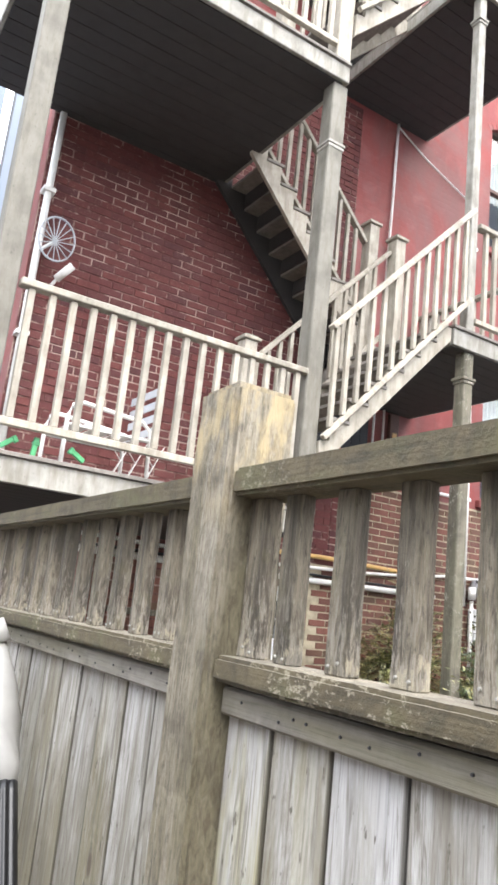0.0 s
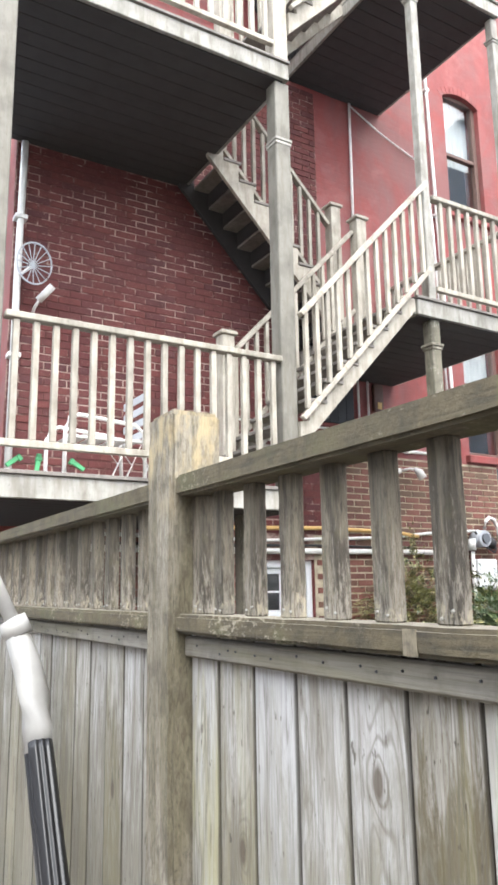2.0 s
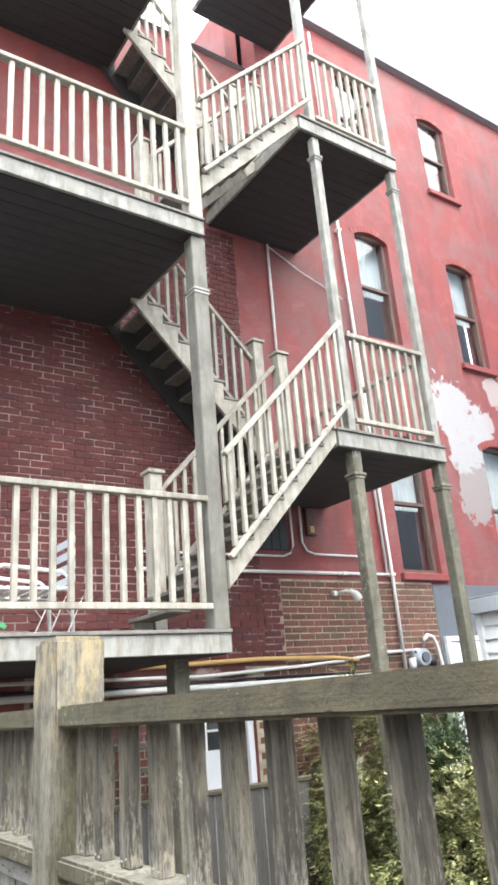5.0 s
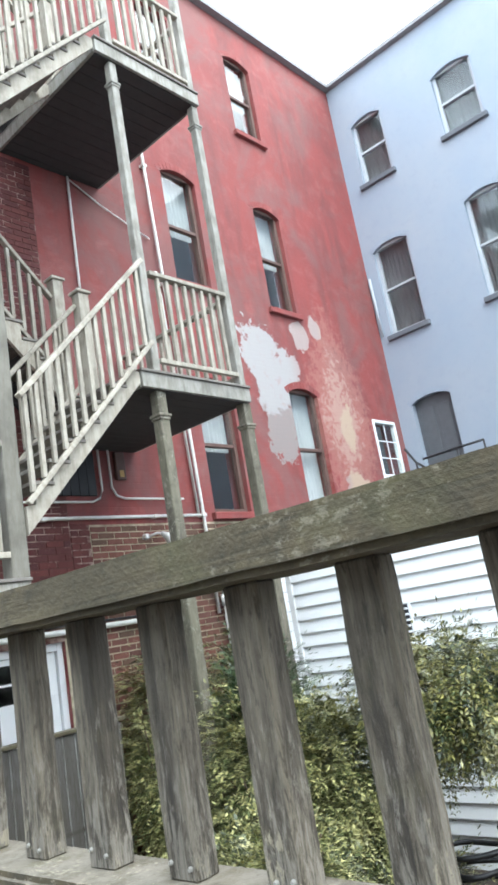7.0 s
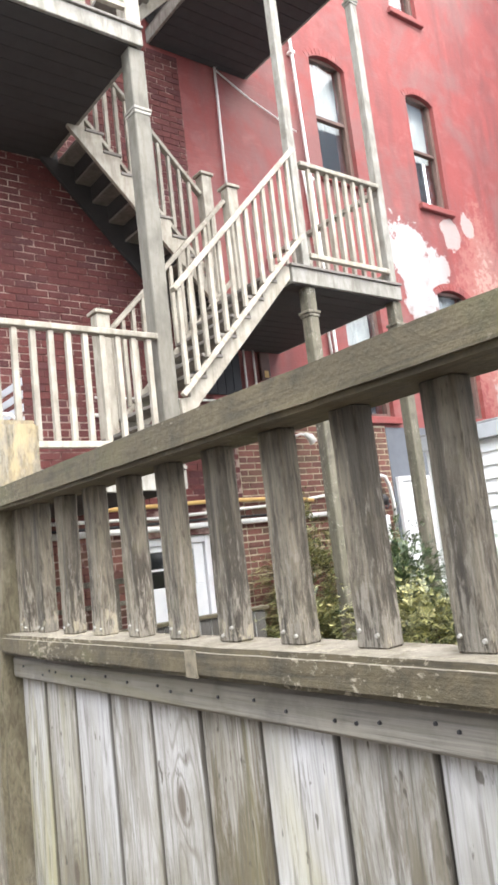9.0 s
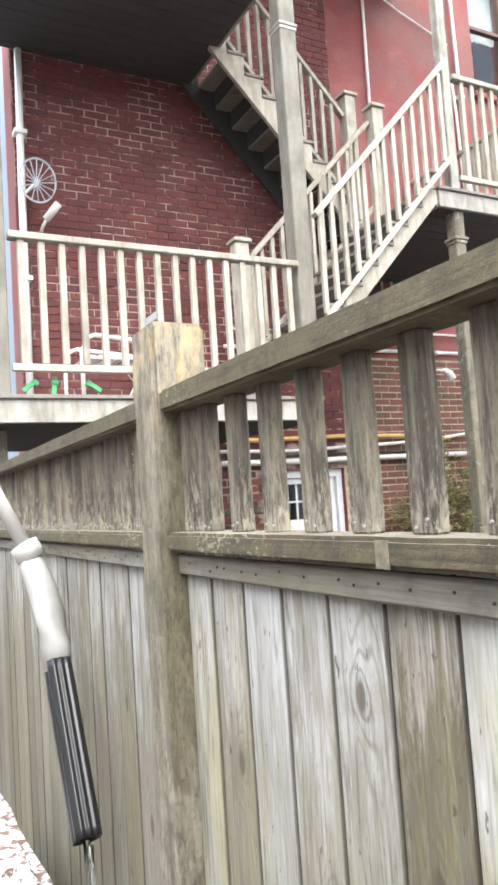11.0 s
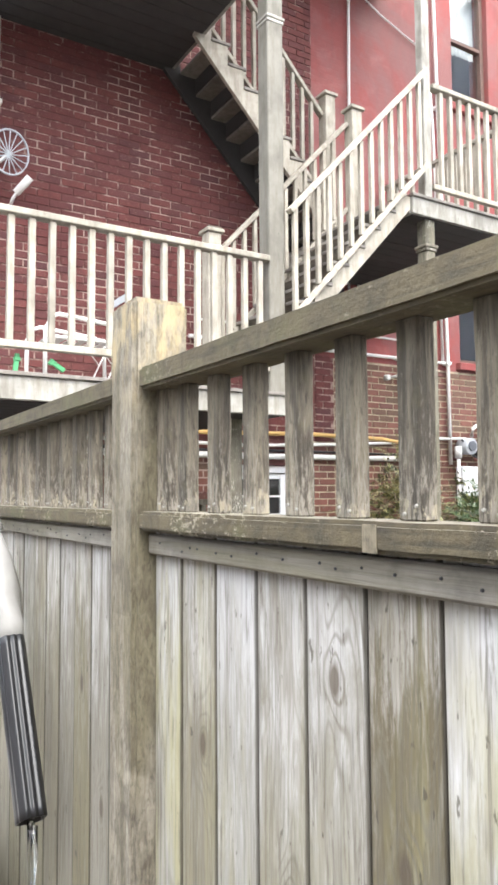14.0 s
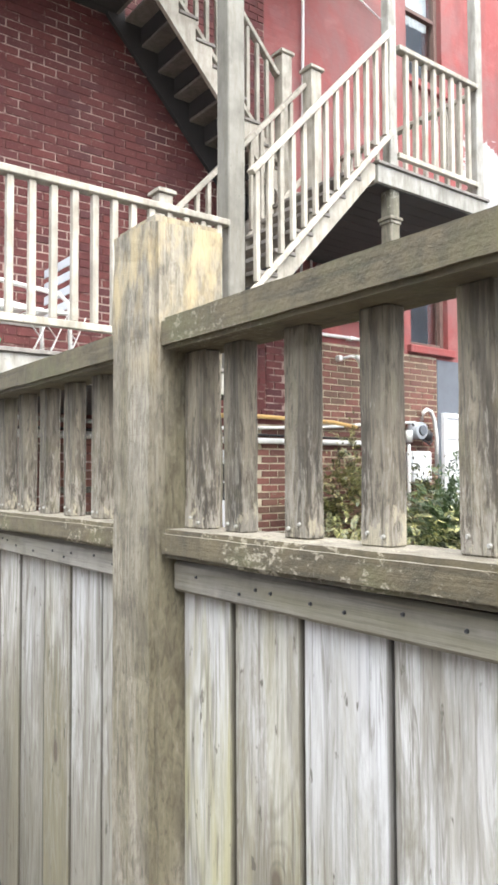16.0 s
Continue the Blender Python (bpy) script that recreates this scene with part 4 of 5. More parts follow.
def build_level(dz, last=False):
    z, lz = DECK_Z + dz, LAND_Z + dz
    deck("porch_deck", "wooden porch deck with pale worn rim board", (0.62, 3.045), (DECK_Y, WALL_Y - 0.005), z)
    deck("stair_landing", "wooden stair landing with pale worn rim board", LAND_X, (DECK_Y, WALL_Y - 0.005), lz, 0.4, 4.34)
    if last:
        return
    railing("deck_railing", "cream painted porch railing with square balusters", (0.875, BIG[0] - 0.004), DECK_Y + 0.05, z, 1.01)
    railing("landing_railing", "cream painted landing railing with square balusters", (4.63, 5.685), DECK_Y + 0.05, lz, 1.05, 0.13, 0.118)
    railing_y("landing_railing", "cream painted landing railing with square balusters", 5.735, (DECK_Y + 0.1, WALL_Y - 0.05), lz, 1.03)
    x0, x1 = LAND_X[0] - 1.67, LAND_X[0]
    back = BIG[1] + 0.006, DECK_Y + 0.20
    flight("stair_flight", "steep open wooden stairs with sawn pale stringers", x0, x1, z, lz, (DECK_Y + 0.02, 4.93), (M_PAINT, M_PAINT), 10, 0.135, back)
    stair_rail("stair_railing", "cream painted stair railing with square balusters", x0, x1, z, lz, DECK_Y - 0.012, 0.915, 0.09, 0.108, (BIG[1] + 0.005, 4.51))
    stair_rail("stair_railing", "cream painted stair railing with square balusters", x0, x1, z, lz, 4.955, 0.955, 0.135, 0.108, (2.96, 4.36))
    newel((2.89, 4.92, z), 1.46)
    newel((4.42, 4.92, lz), 1.15)
    newel((4.42, 5.32, lz), 1.48)
    if not last:
        flight("return_flight", "open wooden stairs seen from below, far parts darkened as shade", 4.63, 2.93, lz, z + DZ, (5.30, WALL_Y - 0.03), (M_PAINT, M_SHADE_WOOD), 10, 0.2, None, True)
        stair_rail("stair_railing", "dim cream stair railing with square balusters", 4.63, 2.93, lz, z + DZ, 5.33, 0.95, 0.12, 0.11, (4.36, 2.97))


for lv in range(3):
    build_level(lv * DZ, lv == 2)


def square_post(name, label, x, y, z, mat, bands=(), w_out=0.016, band_mat=None):
    t = thing(name, ((x[0] + x[1]) / 2, (y[0] + y[1]) / 2, z[0]), label, "post", "porch posts")
    bx("shaft", t, mat, x, y, z, 0.008)
    for b in bands:
        bx("collar", t, band_mat or mat, (x[0] - w_out, x[1] + w_out), (y[0] - w_out, y[1] + w_out), (b, b + 0.028), 0.005)
        bx("collar", t, band_mat or mat, (x[0] - w_out * 0.5, x[1] + w_out * 0.5), (y[0] - w_out * 0.5, y[1] + w_out * 0.5), (b - 0.03, b - 0.0005), 0.005)
    return t


for lv in range(2):
    z0 = DECK_Z + lv * DZ + 0.001
    square_post("porch_post", "thick grey green square porch post", BIG, (DECK_Y + 0.04, DECK_Y + 0.18), (z0, z0 + DZ - 0.175), M_GREYPOST if lv == 0 else M_PAINT, (z0 + 2.85,), 0.012, M_RIM)
    square_post("porch_post", "square grey porch post at the deck corner", (0.72, 0.86), (DECK_Y + 0.04, DECK_Y + 0.18), (z0, z0 + DZ - 0.175), M_GREYPOST, (), 0.012)
for lv in range(2):
    z0 = LAND_Z + lv * DZ + 0.001
    for xa in (4.53, 5.685):
        square_post("landing_post", "slim cream landing post with collar", (xa, xa + 0.09), (DECK_Y + 0.04, DECK_Y + 0.13), (z0, z0 + DZ - 0.175), M_RIM, (z0 + DZ - 0.44,), 0.018)
for xa in (4.53, 5.685):
    square_post("support_post", "peeling dark support post under the landing", (xa - 0.01, xa + 0.10), (DECK_Y + 0.036, DECK_Y + 0.146), (-0.6, LAND_Z - 0.172), M_LOWPOST, (LAND_Z - 0.42,), 0.018)
for xa in (0.74, 2.72):
    square_post("support_post", "peeling dark support post under the deck", (xa, xa + 0.13), (DECK_Y + 0.3, DECK_Y + 0.43), (-0.6, DECK_Z - 0.172), M_LOWPOST, (), 0.018)


# ---- white shed ----
def build_shed():
    t = thing("shed", (6.9, 2.5, -0.6), "white clapboard shed with grey fascia and louvred vent", "shed")
    y0, y1, zt = -2.0, 4.40, 2.43
    bm = bmesh.new()
    add_box(bm, (6.225, 8.2), (y0, y1 - 0.02), (-0.6, zt))
    part("body", bm, M_WHITE, t)
    z = -0.55
    while z < zt - 0.05:
        bm = bmesh.new()
        h = 0.130
        v = [bm.verts.new(p) for p in ((6.190, y0, z), (6.190, y1 - 0.07, z), (6.216, y1 - 0.07, z + h), (6.216, y0, z + h), (6.224, y0, z), (6.224, y1 - 0.07, z), (6.224, y1 - 0.07, z + h), (6.224, y0, z + h))]
        for q in ((0, 1, 2, 3), (4, 7, 6, 5), (0, 4, 5, 1), (3, 2, 6, 7), (1, 5, 6, 2), (0, 3, 7, 4)):
            bm.faces.new([v[i] for i in q])
        bmesh.ops.recalc_face_normals(bm, faces=bm.faces)
        part("clapboard", bm, M_WHITE, t)
        z += h
    bx("corner_board", t, M_WHITE, (6.185, 6.23), (y1 - 0.068, y1), (-0.6, zt), 0.004)
    bx("fascia", t, M_GREYTRIM, (6.12, 6.20), (y0, y1 + 0.03), (zt + 0.002, zt + 0.145), 0.006)
    bx("roof", t, M_ROOF, (6.125, 8.3), (y0, y1 + 0.03), (zt + 0.147, zt + 0.17), 0.004)
    v = bx("vent", t, M_WHITE, (6.175, 6.195), (2.99, 3.25), (1.17, 1.68), 0.003, "white louvred vent")
    bx("vent_back", v, M_DARK, (6.170, 6.1745), (3.015, 3.225), (1.19, 1.66), 0)
    for i in range(9):
        z = 1.20 + i * 0.051
        bx("slat", v, M_WHITE, (6.155, 6.169), (3.015, 3.225), (z, z + 0.020), 0.002)


build_shed()


# ---- doors, pipes and fittings on the walls ----
def build_rear_door():
    a, b, c, e = DOOR_REAR
    t = thing("door_1", (a, WALL_Y, c), "white half glazed basement door", "door", kind="structure")
    y = WALL_Y + 0.08
    bx("door_frame", t, M_WHITE, (a, a + 0.07), (y - 0.03, y + 0.08), (c, e - 0.003), 0.004)
    bx("door_frame", t, M_WHITE, (b - 0.07, b), (y - 0.03, y + 0.08), (c, e - 0.003), 0.004)
    bx("door_frame", t, M_WHITE, (a + 0.071, b - 0.071), (y - 0.03, y + 0.08), (e - 0.08, e - 0.003), 0.004)
    x0, x1 = a + 0.075, b - 0.075
    leaf = bx("door_leaf", t, M_WHITE, (x0, x1), (y + 0.01, y + 0.05), (c + 0.01, 1.36), 0.004)
    bx("door_stile", t, M_WHITE, (x0, x0 + 0.12), (y + 0.01, y + 0.05), (1.361, e - 0.085), 0.004)
    bx("door_stile", t, M_WHITE, (x1 - 0.12, x1), (y + 0.01, y + 0.05), (1.361, e - 0.085), 0.004)
    bx("door_stile", t, M_WHITE, (x0 + 0.121, x1 - 0.121), (y + 0.01, y + 0.05), (1.72, e - 0.085), 0.004)
    p = bx("pane", t, M_GLASS, (x0 + 0.121, x1 - 0.121), (y + 0.025, y + 0.031), (1.3615, 1.7195), 0)
    p.visible_shadow = False
    for xm in (x0 + 0.121 + (x1 - x0 - 0.242) / 3, x1 - 0.121 - (x1 - x0 - 0.242) / 3):
        bx("glazing_bar", t, M_WHITE, (xm - 0.011, xm + 0.011), (y + 0.012, y + 0.0245), (1.3615, 1.7195), 0.002)
    bx("glazing_bar", t, M_WHITE, (x0 + 0.121, x1 - 0.121), (y + 0.008, y + 0.0118), (1.53, 1.552), 0.001)
    bm = bmesh.new()
    bmesh.ops.create_uvsphere(bm, u_segments=12, v_segments=8, radius=0.03, matrix=Matrix.Translation((x0 + 0.06, y - 0.02, 0.85)))
    part("door_knob", bm, M_STEEL, t)
    # plain boarded lean-to step in front of the door
    st = thing("low_fence", (3.6, 5.3, -0.55), "low worn brown wooden fence by the basement door", "fence")
    bx("top_board", st, M_RAIL, (2.55, 4.6), (5.26, 5.36), (1.065, 1.10), 0.005)
    bx("rail", st, M_RAIL, (2.55, 4.6), (5.31, 5.345), (0.97, 1.04), 0.005)
    q = 2.56
    while q < 4.55:
        bx("board", st, M_BOARD, (q, q + 0.118), (5.285, 5.305), (-0.5, 1.062), 0.003)
        q += 0.125
    gr = thing("low_railing", (2.9, 5.62, -0.5), "small brown wooden railing beside the basement steps", "railing")
    bx("handrail", gr, M_LOWPOST, (2.3, 3.55), (5.6, 5.66), (1.47, 1.52), 0.005)
    bx("lower_rail", gr, M_LOWPOST, (2.3, 3.55), (5.61, 5.65), (1.28, 1.32), 0.005)
    for q in (2.32, 2.75, 3.15, 3.5):
        bx("post", gr, M_LOWPOST, (q, q + 0.05), (5.605, 5.655), (-0.5, 1.469), 0.004)


build_rear_door()


def build_blue_door():
    a, b, c, e = DOOR_BLUE
    t = thing("door_2", (BLUE_X, a, c), "dark grey door under a shallow arch in the blue wall", "door", kind="structure")
    bx("door_leaf", t, M_DOOR, (BLUE_X + 0.12, BLUE_X + 0.17), (a + 0.002, b - 0.002), (c + 0.002, e - 0.002), 0.004)
    for za, zb in ((c + 0.2, c + 0.9), (c + 1.05, e - 0.2)):
        for ya, yb in ((a + 0.1, a + 0.35), (b - 0.35, b - 0.1)):
            bx("door_panel", t, M_DOOR, (BLUE_X + 0.105, BLUE_X + 0.119), (ya, yb), (za, zb), 0.006)
    r = thing("stair_handrail", (11.5, 5.4, 2.9), "black iron handrail by the blue wall door", "railing")
    tube("rail_pipe", r, M_DARK, [(11.95, 5.9, 4.25), (11.6, 5.55, 3.9), (11.3, 5.1, 3.6)], 0.022)
    tube("rail_pipe", r, M_DARK, [(12.0, 5.62, 4.0), (11.9, 4.9, 4.0), (11.9, 4.4, 4.0)], 0.022)
    for p in ((11.6, 5.55, 3.9), (11.9, 4.9, 4.0), (11.9, 4.4, 4.0)):
        tube("rail_post", r, M_DARK, [(p[0], p[1], 2.9), p], 0.018)
    pl = thing("side_porch", (11.2, 5.1, -0.6), "plain concrete side stoop below the blue wall door", "stoop")
    bx("platform", pl, M_PARGE, (10.9, 12.14), (4.2, 5.99), (-0.6, 2.9), 0.01)


build_blue_door()


def arch(axis, o, d, mat, parent_name, label):
    """A shallow brick arch standing a little proud over an opening."""
    a, b, c, e = o
    t = thing(parent_name, (a, d, e) if axis == 'y' else (d, a, e), label, "trim", kind="structure")
    n, w, mid, rise = 11, b - a, (a + b) / 2, 0.10
    R = (w * w / 4 + rise * rise) / (2 * rise)
    zc = e - R
    half = math.asin(w / 2 / R)

    def at(u, dd, z):
        return (u, dd, z) if axis == 'y' else (dd, u, z)

    # wall that fills the corners above the curved head
    for sg in (-1, 1):
        bm = bmesh.new()
        low, top = [], []
        for i in range(7):
            ang = sg * half * i / 6
            u, z = mid + R * math.sin(ang), min(zc + R * math.cos(ang), e - 0.001)
            low.append([bm.verts.new(at(u, dd, z)) for dd in (d + 0.001, d + 0.068)])
            top.append([bm.verts.new(at(u, dd, e)) for dd in (d + 0.001, d + 0.068)])
        for i in range(6):
            bm.faces.new((low[i][0], low[i + 1][0], top[i + 1][0], top[i][0]))
            bm.faces.new((low[i][1], low[i + 1][1], top[i + 1][1], top[i][1]))
            bm.faces.new((low[i][0], low[i + 1][0], low[i + 1][1], low[i][1]))
        bmesh.ops.recalc_face_normals(bm, faces=bm.faces)
        part("spandrel", bm, mat, t)
    half *= 1.12
    for i in range(n):
        t0 = -half + 2 * half * (i + 0.05) / n
        t1 = -half + 2 * half * (i + 0.95) / n
        bm = bmesh.new()
        vs = []
        for dd in (d - 0.004, d + 0.05):
            for ang, rr in ((t0, R + 0.003), (t1, R + 0.003), (t1, R + 0.11), (t0, R + 0.11)):
                vs.append(bm.verts.new(at(mid + rr * math.sin(ang), dd, zc + rr * math.cos(ang))))
        for q in ((0, 1, 2, 3), (7, 6, 5, 4), (0, 4, 5, 1), (1, 5, 6, 2), (2, 6, 7, 3), (3, 7, 4, 0)):
            bm.faces.new([vs[j] for j in q])
        bmesh.ops.recalc_face_normals(bm, faces=bm.faces)
        part("arch_brick", bm, mat, t)


for o in WIN_REAR[:2] + WIN_REAR[3:]:
    arch('y', o, WALL_Y, M_RED, "window_arch", "shallow brick arch over a window in red paint")
for o in WIN_BLUE + [DOOR_BLUE]:
    arch('x', o, BLUE_X, M_BLUE, "window_arch", "shallow brick arch over an opening in blue paint")


def pipe(name, label, pts, r, mat, cat="pipe", clips=()):
    t = thing(name, pts[0], label, cat)
    tube("run", t, mat, pts, r)
    for c in clips:
        bx("clip", t, mat, (c[0] - r * 1.7, c[0] + r * 1.7), (c[1] - r * 1.4, WALL_Y - 0.002), (c[2] - 0.02, c[2] + 0.02), 0.004)
    return t


W = WALL_Y
pipe("wall_pipe", "white horizontal pipe along the brick wall", [(3.2, W - 0.05, 3.09), (5.0, W - 0.05, 3.11), (6.66, W - 0.05, 3.12)], 0.02, M_PIPE, clips=((4.4, W - 0.05, 3.10), (5.9, W - 0.05, 3.115)))
pipe("wall_pipe", "tall white vertical pipe on the red wall", [(6.69, W - 0.06, 1.9), (6.68, W - 0.06, 3.2), (6.62, W - 0.06, 6.0), (6.56, W - 0.06, 8.5), (6.5, W - 0.06, 11.8)], 0.022, M_PIPE, clips=((6.68, W - 0.06, 3.12), (6.62, W - 0.06, 6.3), (6.57, W - 0.06, 8.1)))
pipe("wall_pipe", "second white vertical pipe on the red wall", [(6.61, W - 0.05, 3.13), (6.53, W - 0.05, 6.05), (6.50, W - 0.05, 6.45)], 0.018, M_PIPE)
pipe("conduit", "thin pale conduit bent at a corner", [(3.3, W - 0.04, 3.27), (5.05, W - 0.04, 3.29), (5.15, W - 0.04, 3.33), (5.19, W - 0.04, 3.42), (5.19, W - 0.04, 4.0)], 0.013, M_PIPE, "conduit")
pipe("conduit", "thin pale conduit bent at a corner", [(6.4, W - 0.04, 3.33), (5.5, W - 0.04, 3.33), (5.39, W - 0.04, 3.36), (5.33, W - 0.04, 3.46), (5.33, W - 0.04, 3.9)], 0.013, M_PIPE, "conduit")
pipe("conduit", "thin white conduit running up the wall", [(5.22, W - 0.04, 5.3), (5.24, W - 0.04, 6.6), (5.25, W - 0.04, 7.45)], 0.016, M_PIPE, "conduit")
pipe("cable", "thin pale cable slung across the red wall", [(5.28, W - 0.03, 7.42), (5.75, W - 0.03, 7.2), (6.5, W - 0.03, 6.95)], 0.010, M_PIPE, "cable")
pipe("hose_line", "yellow ochre pipe along the brick wall", [(1.9, W - 0.07, 2.16), (3.5, W - 0.07, 2.165), (4.6, W - 0.07, 2.19), (5.6, W - 0.07, 2.17), (5.95, W - 0.07, 2.13)], 0.022, M_YELLOW)
pipe("wall_pipe", "pale pipe running under the yellow pipe", [(1.9, W - 0.06, 2.08), (3.9, W - 0.06, 2.05), (5.2, W - 0.06, 2.10), (5.7, W - 0.06, 2.13), (6.4, W - 0.06, 2.2), (6.95, W - 0.06, 2.22)], 0.017, M_PIPE)
pipe("wall_pipe", "thicker white pipe low on the brick wall", [(1.9, W - 0.07, 1.95), (4.0, W - 0.07, 1.945), (6.2, W - 0.07, 1.955)], 0.03, M_PIPE)
pipe("cable", "loose dark cable along the brick wall", [(1.9, W - 0.04, 2.0), (3.3, W - 0.04, 1.995), (4.5, W - 0.04, 2.01), (5.9, W - 0.04, 2.0)], 0.012, M_DARK, "cable")
pipe("downpipe", "white downpipe at the corner of the brick wall", [(1.34, W - 0.07, 2.31), (1.345, W - 0.07, 4.4), (1.36, W - 0.07, 5.66)], 0.032, M_PIPE, clips=((1.345, W - 0.07, 3.6), (1.35, W - 0.07, 4.9)))


pipe("wall_pipe", "short pale pipe up the corner of the blue wall", [(BLUE_X - 0.04, 5.93, 6.5), (BLUE_X - 0.04, 5.93, 7.1), (BLUE_X - 0.04, 5.94, 7.7)], 0.026, M_GREYTRIM)


def build_meter():
    t = thing("gas_meter", (7.05, W - 0.12, 1.6), "grey gas meter with bent white pipe", "meter")
    tube("meter_body", t, M_GREYTRIM, [(6.90, W - 0.20, 2.12), (6.90, W - 0.04, 2.12)], 0.10, 16)
    tube("meter_dial", t, M_PARGE, [(6.90, W - 0.225, 2.12), (6.90, W - 0.2005, 2.12)], 0.06, 16)
    tube("regulator", t, M_DARK, [(7.08, W - 0.12, 2.00), (7.08, W - 0.12, 2.08), (7.08, W - 0.12, 2.14)], [0.05, 0.075, 0.03], 12)
    tube("valve", t, M_PIPE, [(6.78, W - 0.10, 1.98), (6.78, W - 0.10, 2.12)], 0.045, 12)
    tube("meter_pipe", t, M_PIPE, [(6.78, W - 0.10, 1.97), (6.775, W - 0.10, 1.5), (6.77, W - 0.10, 0.6)], 0.022)
    tube("meter_pipe", t, M_PIPE, [(6.99, W - 0.12, 2.25), (7.02, W - 0.12, 2.34), (7.08, W - 0.12, 2.38), (7.16, W - 0.12, 2.36), (7.22, W - 0.12, 2.26), (7.26, W - 0.12, 2.05), (7.28, W - 0.1, 1.7)], 0.024)
    tube("meter_pipe", t, M_DARK, [(6.80, W - 0.14, 2.20), (6.95, W - 0.16, 2.02), (7.10, W - 0.15, 1.96), (7.2, W - 0.1, 2.02)], 0.012)
    b = thing("fuse_box", (6.95, W - 0.1, 1.5), "white fuse box on the brick wall", "fuse box")
    bx("box_body", b, M_WHITE, (6.82, 7.14), (W - 0.14, W - 0.01), (1.52, 1.88), 0.012)
    bx("box_lid", b, M_WHITE, (6.84, 7.12), (W - 0.152, W - 0.1405), (1.54, 1.86), 0.006)
    l = thing("wall_lamp", (5.8, W - 0.06, 2.84), "small white wall flood lamp", "lamp")
    bx("bracket", l, M_PIPE, (5.70, 5.76), (W - 0.07, W - 0.002), (2.85, 2.91), 0.01)
    tube("lamp_arm", l, M_PIPE, [(5.76, W - 0.06, 2.88), (5.83, W - 0.12, 2.90), (5.90, W - 0.16, 2.88)], 0.016)
    tube("lamp_head", l, M_PIPE, [(5.87, W - 0.15, 2.90), (5.93, W - 0.17, 2.86), (5.97, W - 0.18, 2.79)], [0.02, 0.045, 0.05], 10)
    # black panel added where the wall lies in deep shade below the landing
    p = thing("shade_panel", (4.85, W - 0.03, 3.4), "black panel standing for deep shade under the landing", "hatch")
    for i in range(6):
        bx("plank", p, M_DARK, (4.44 + i * 0.115, 4.551 + i * 0.115), (W - 0.035, W - 0.004), (3.36, 3.885), 0.004)
    o = thing("cement_parging", (7.8, W - 0.02, 2.0), "dark grey cement patch low on the wall", "wall patch", kind="structure")
    bx("patch", o, M_PARGE, (7.42, 10.8), (W - 0.016, W - 0.001), (-0.6, 3.02), 0.006)
    wp = thing("siding_panel", (7.9, W - 0.06, 1.6), "white horizontal boards low on the rear wall", "wall panel")
    bx("panel_frame", wp, M_WHITE, (7.47, 7.53), (W - 0.075, W - 0.018), (0.6, 2.36), 0.004)
    bx("panel_frame", wp, M_WHITE, (7.531, 8.30), (W - 0.075, W - 0.018), (2.30, 2.36), 0.004)
    for i in range(13):
        bx("board", wp, M_WHITE, (7.531, 8.30), (W - 0.055 - 0.004 * (i % 2), W - 0.018), (0.62 + i * 0.129, 0.745 + i * 0.129), 0.006)
    x = thing("outlet_box", (5.6, W - 0.03, 3.6), "rusty old electrical plate on the wall", "electrical box")
    bx("plate", x, M_BROWNTRIM, (5.42, 5.56), (W - 0.05, W - 0.002), (3.55, 3.88), 0.01)
    bx("cover", x, M_YELLOW, (5.46, 5.52), (W - 0.058, W - 0.0505), (3.58, 3.66), 0.004)


build_meter()

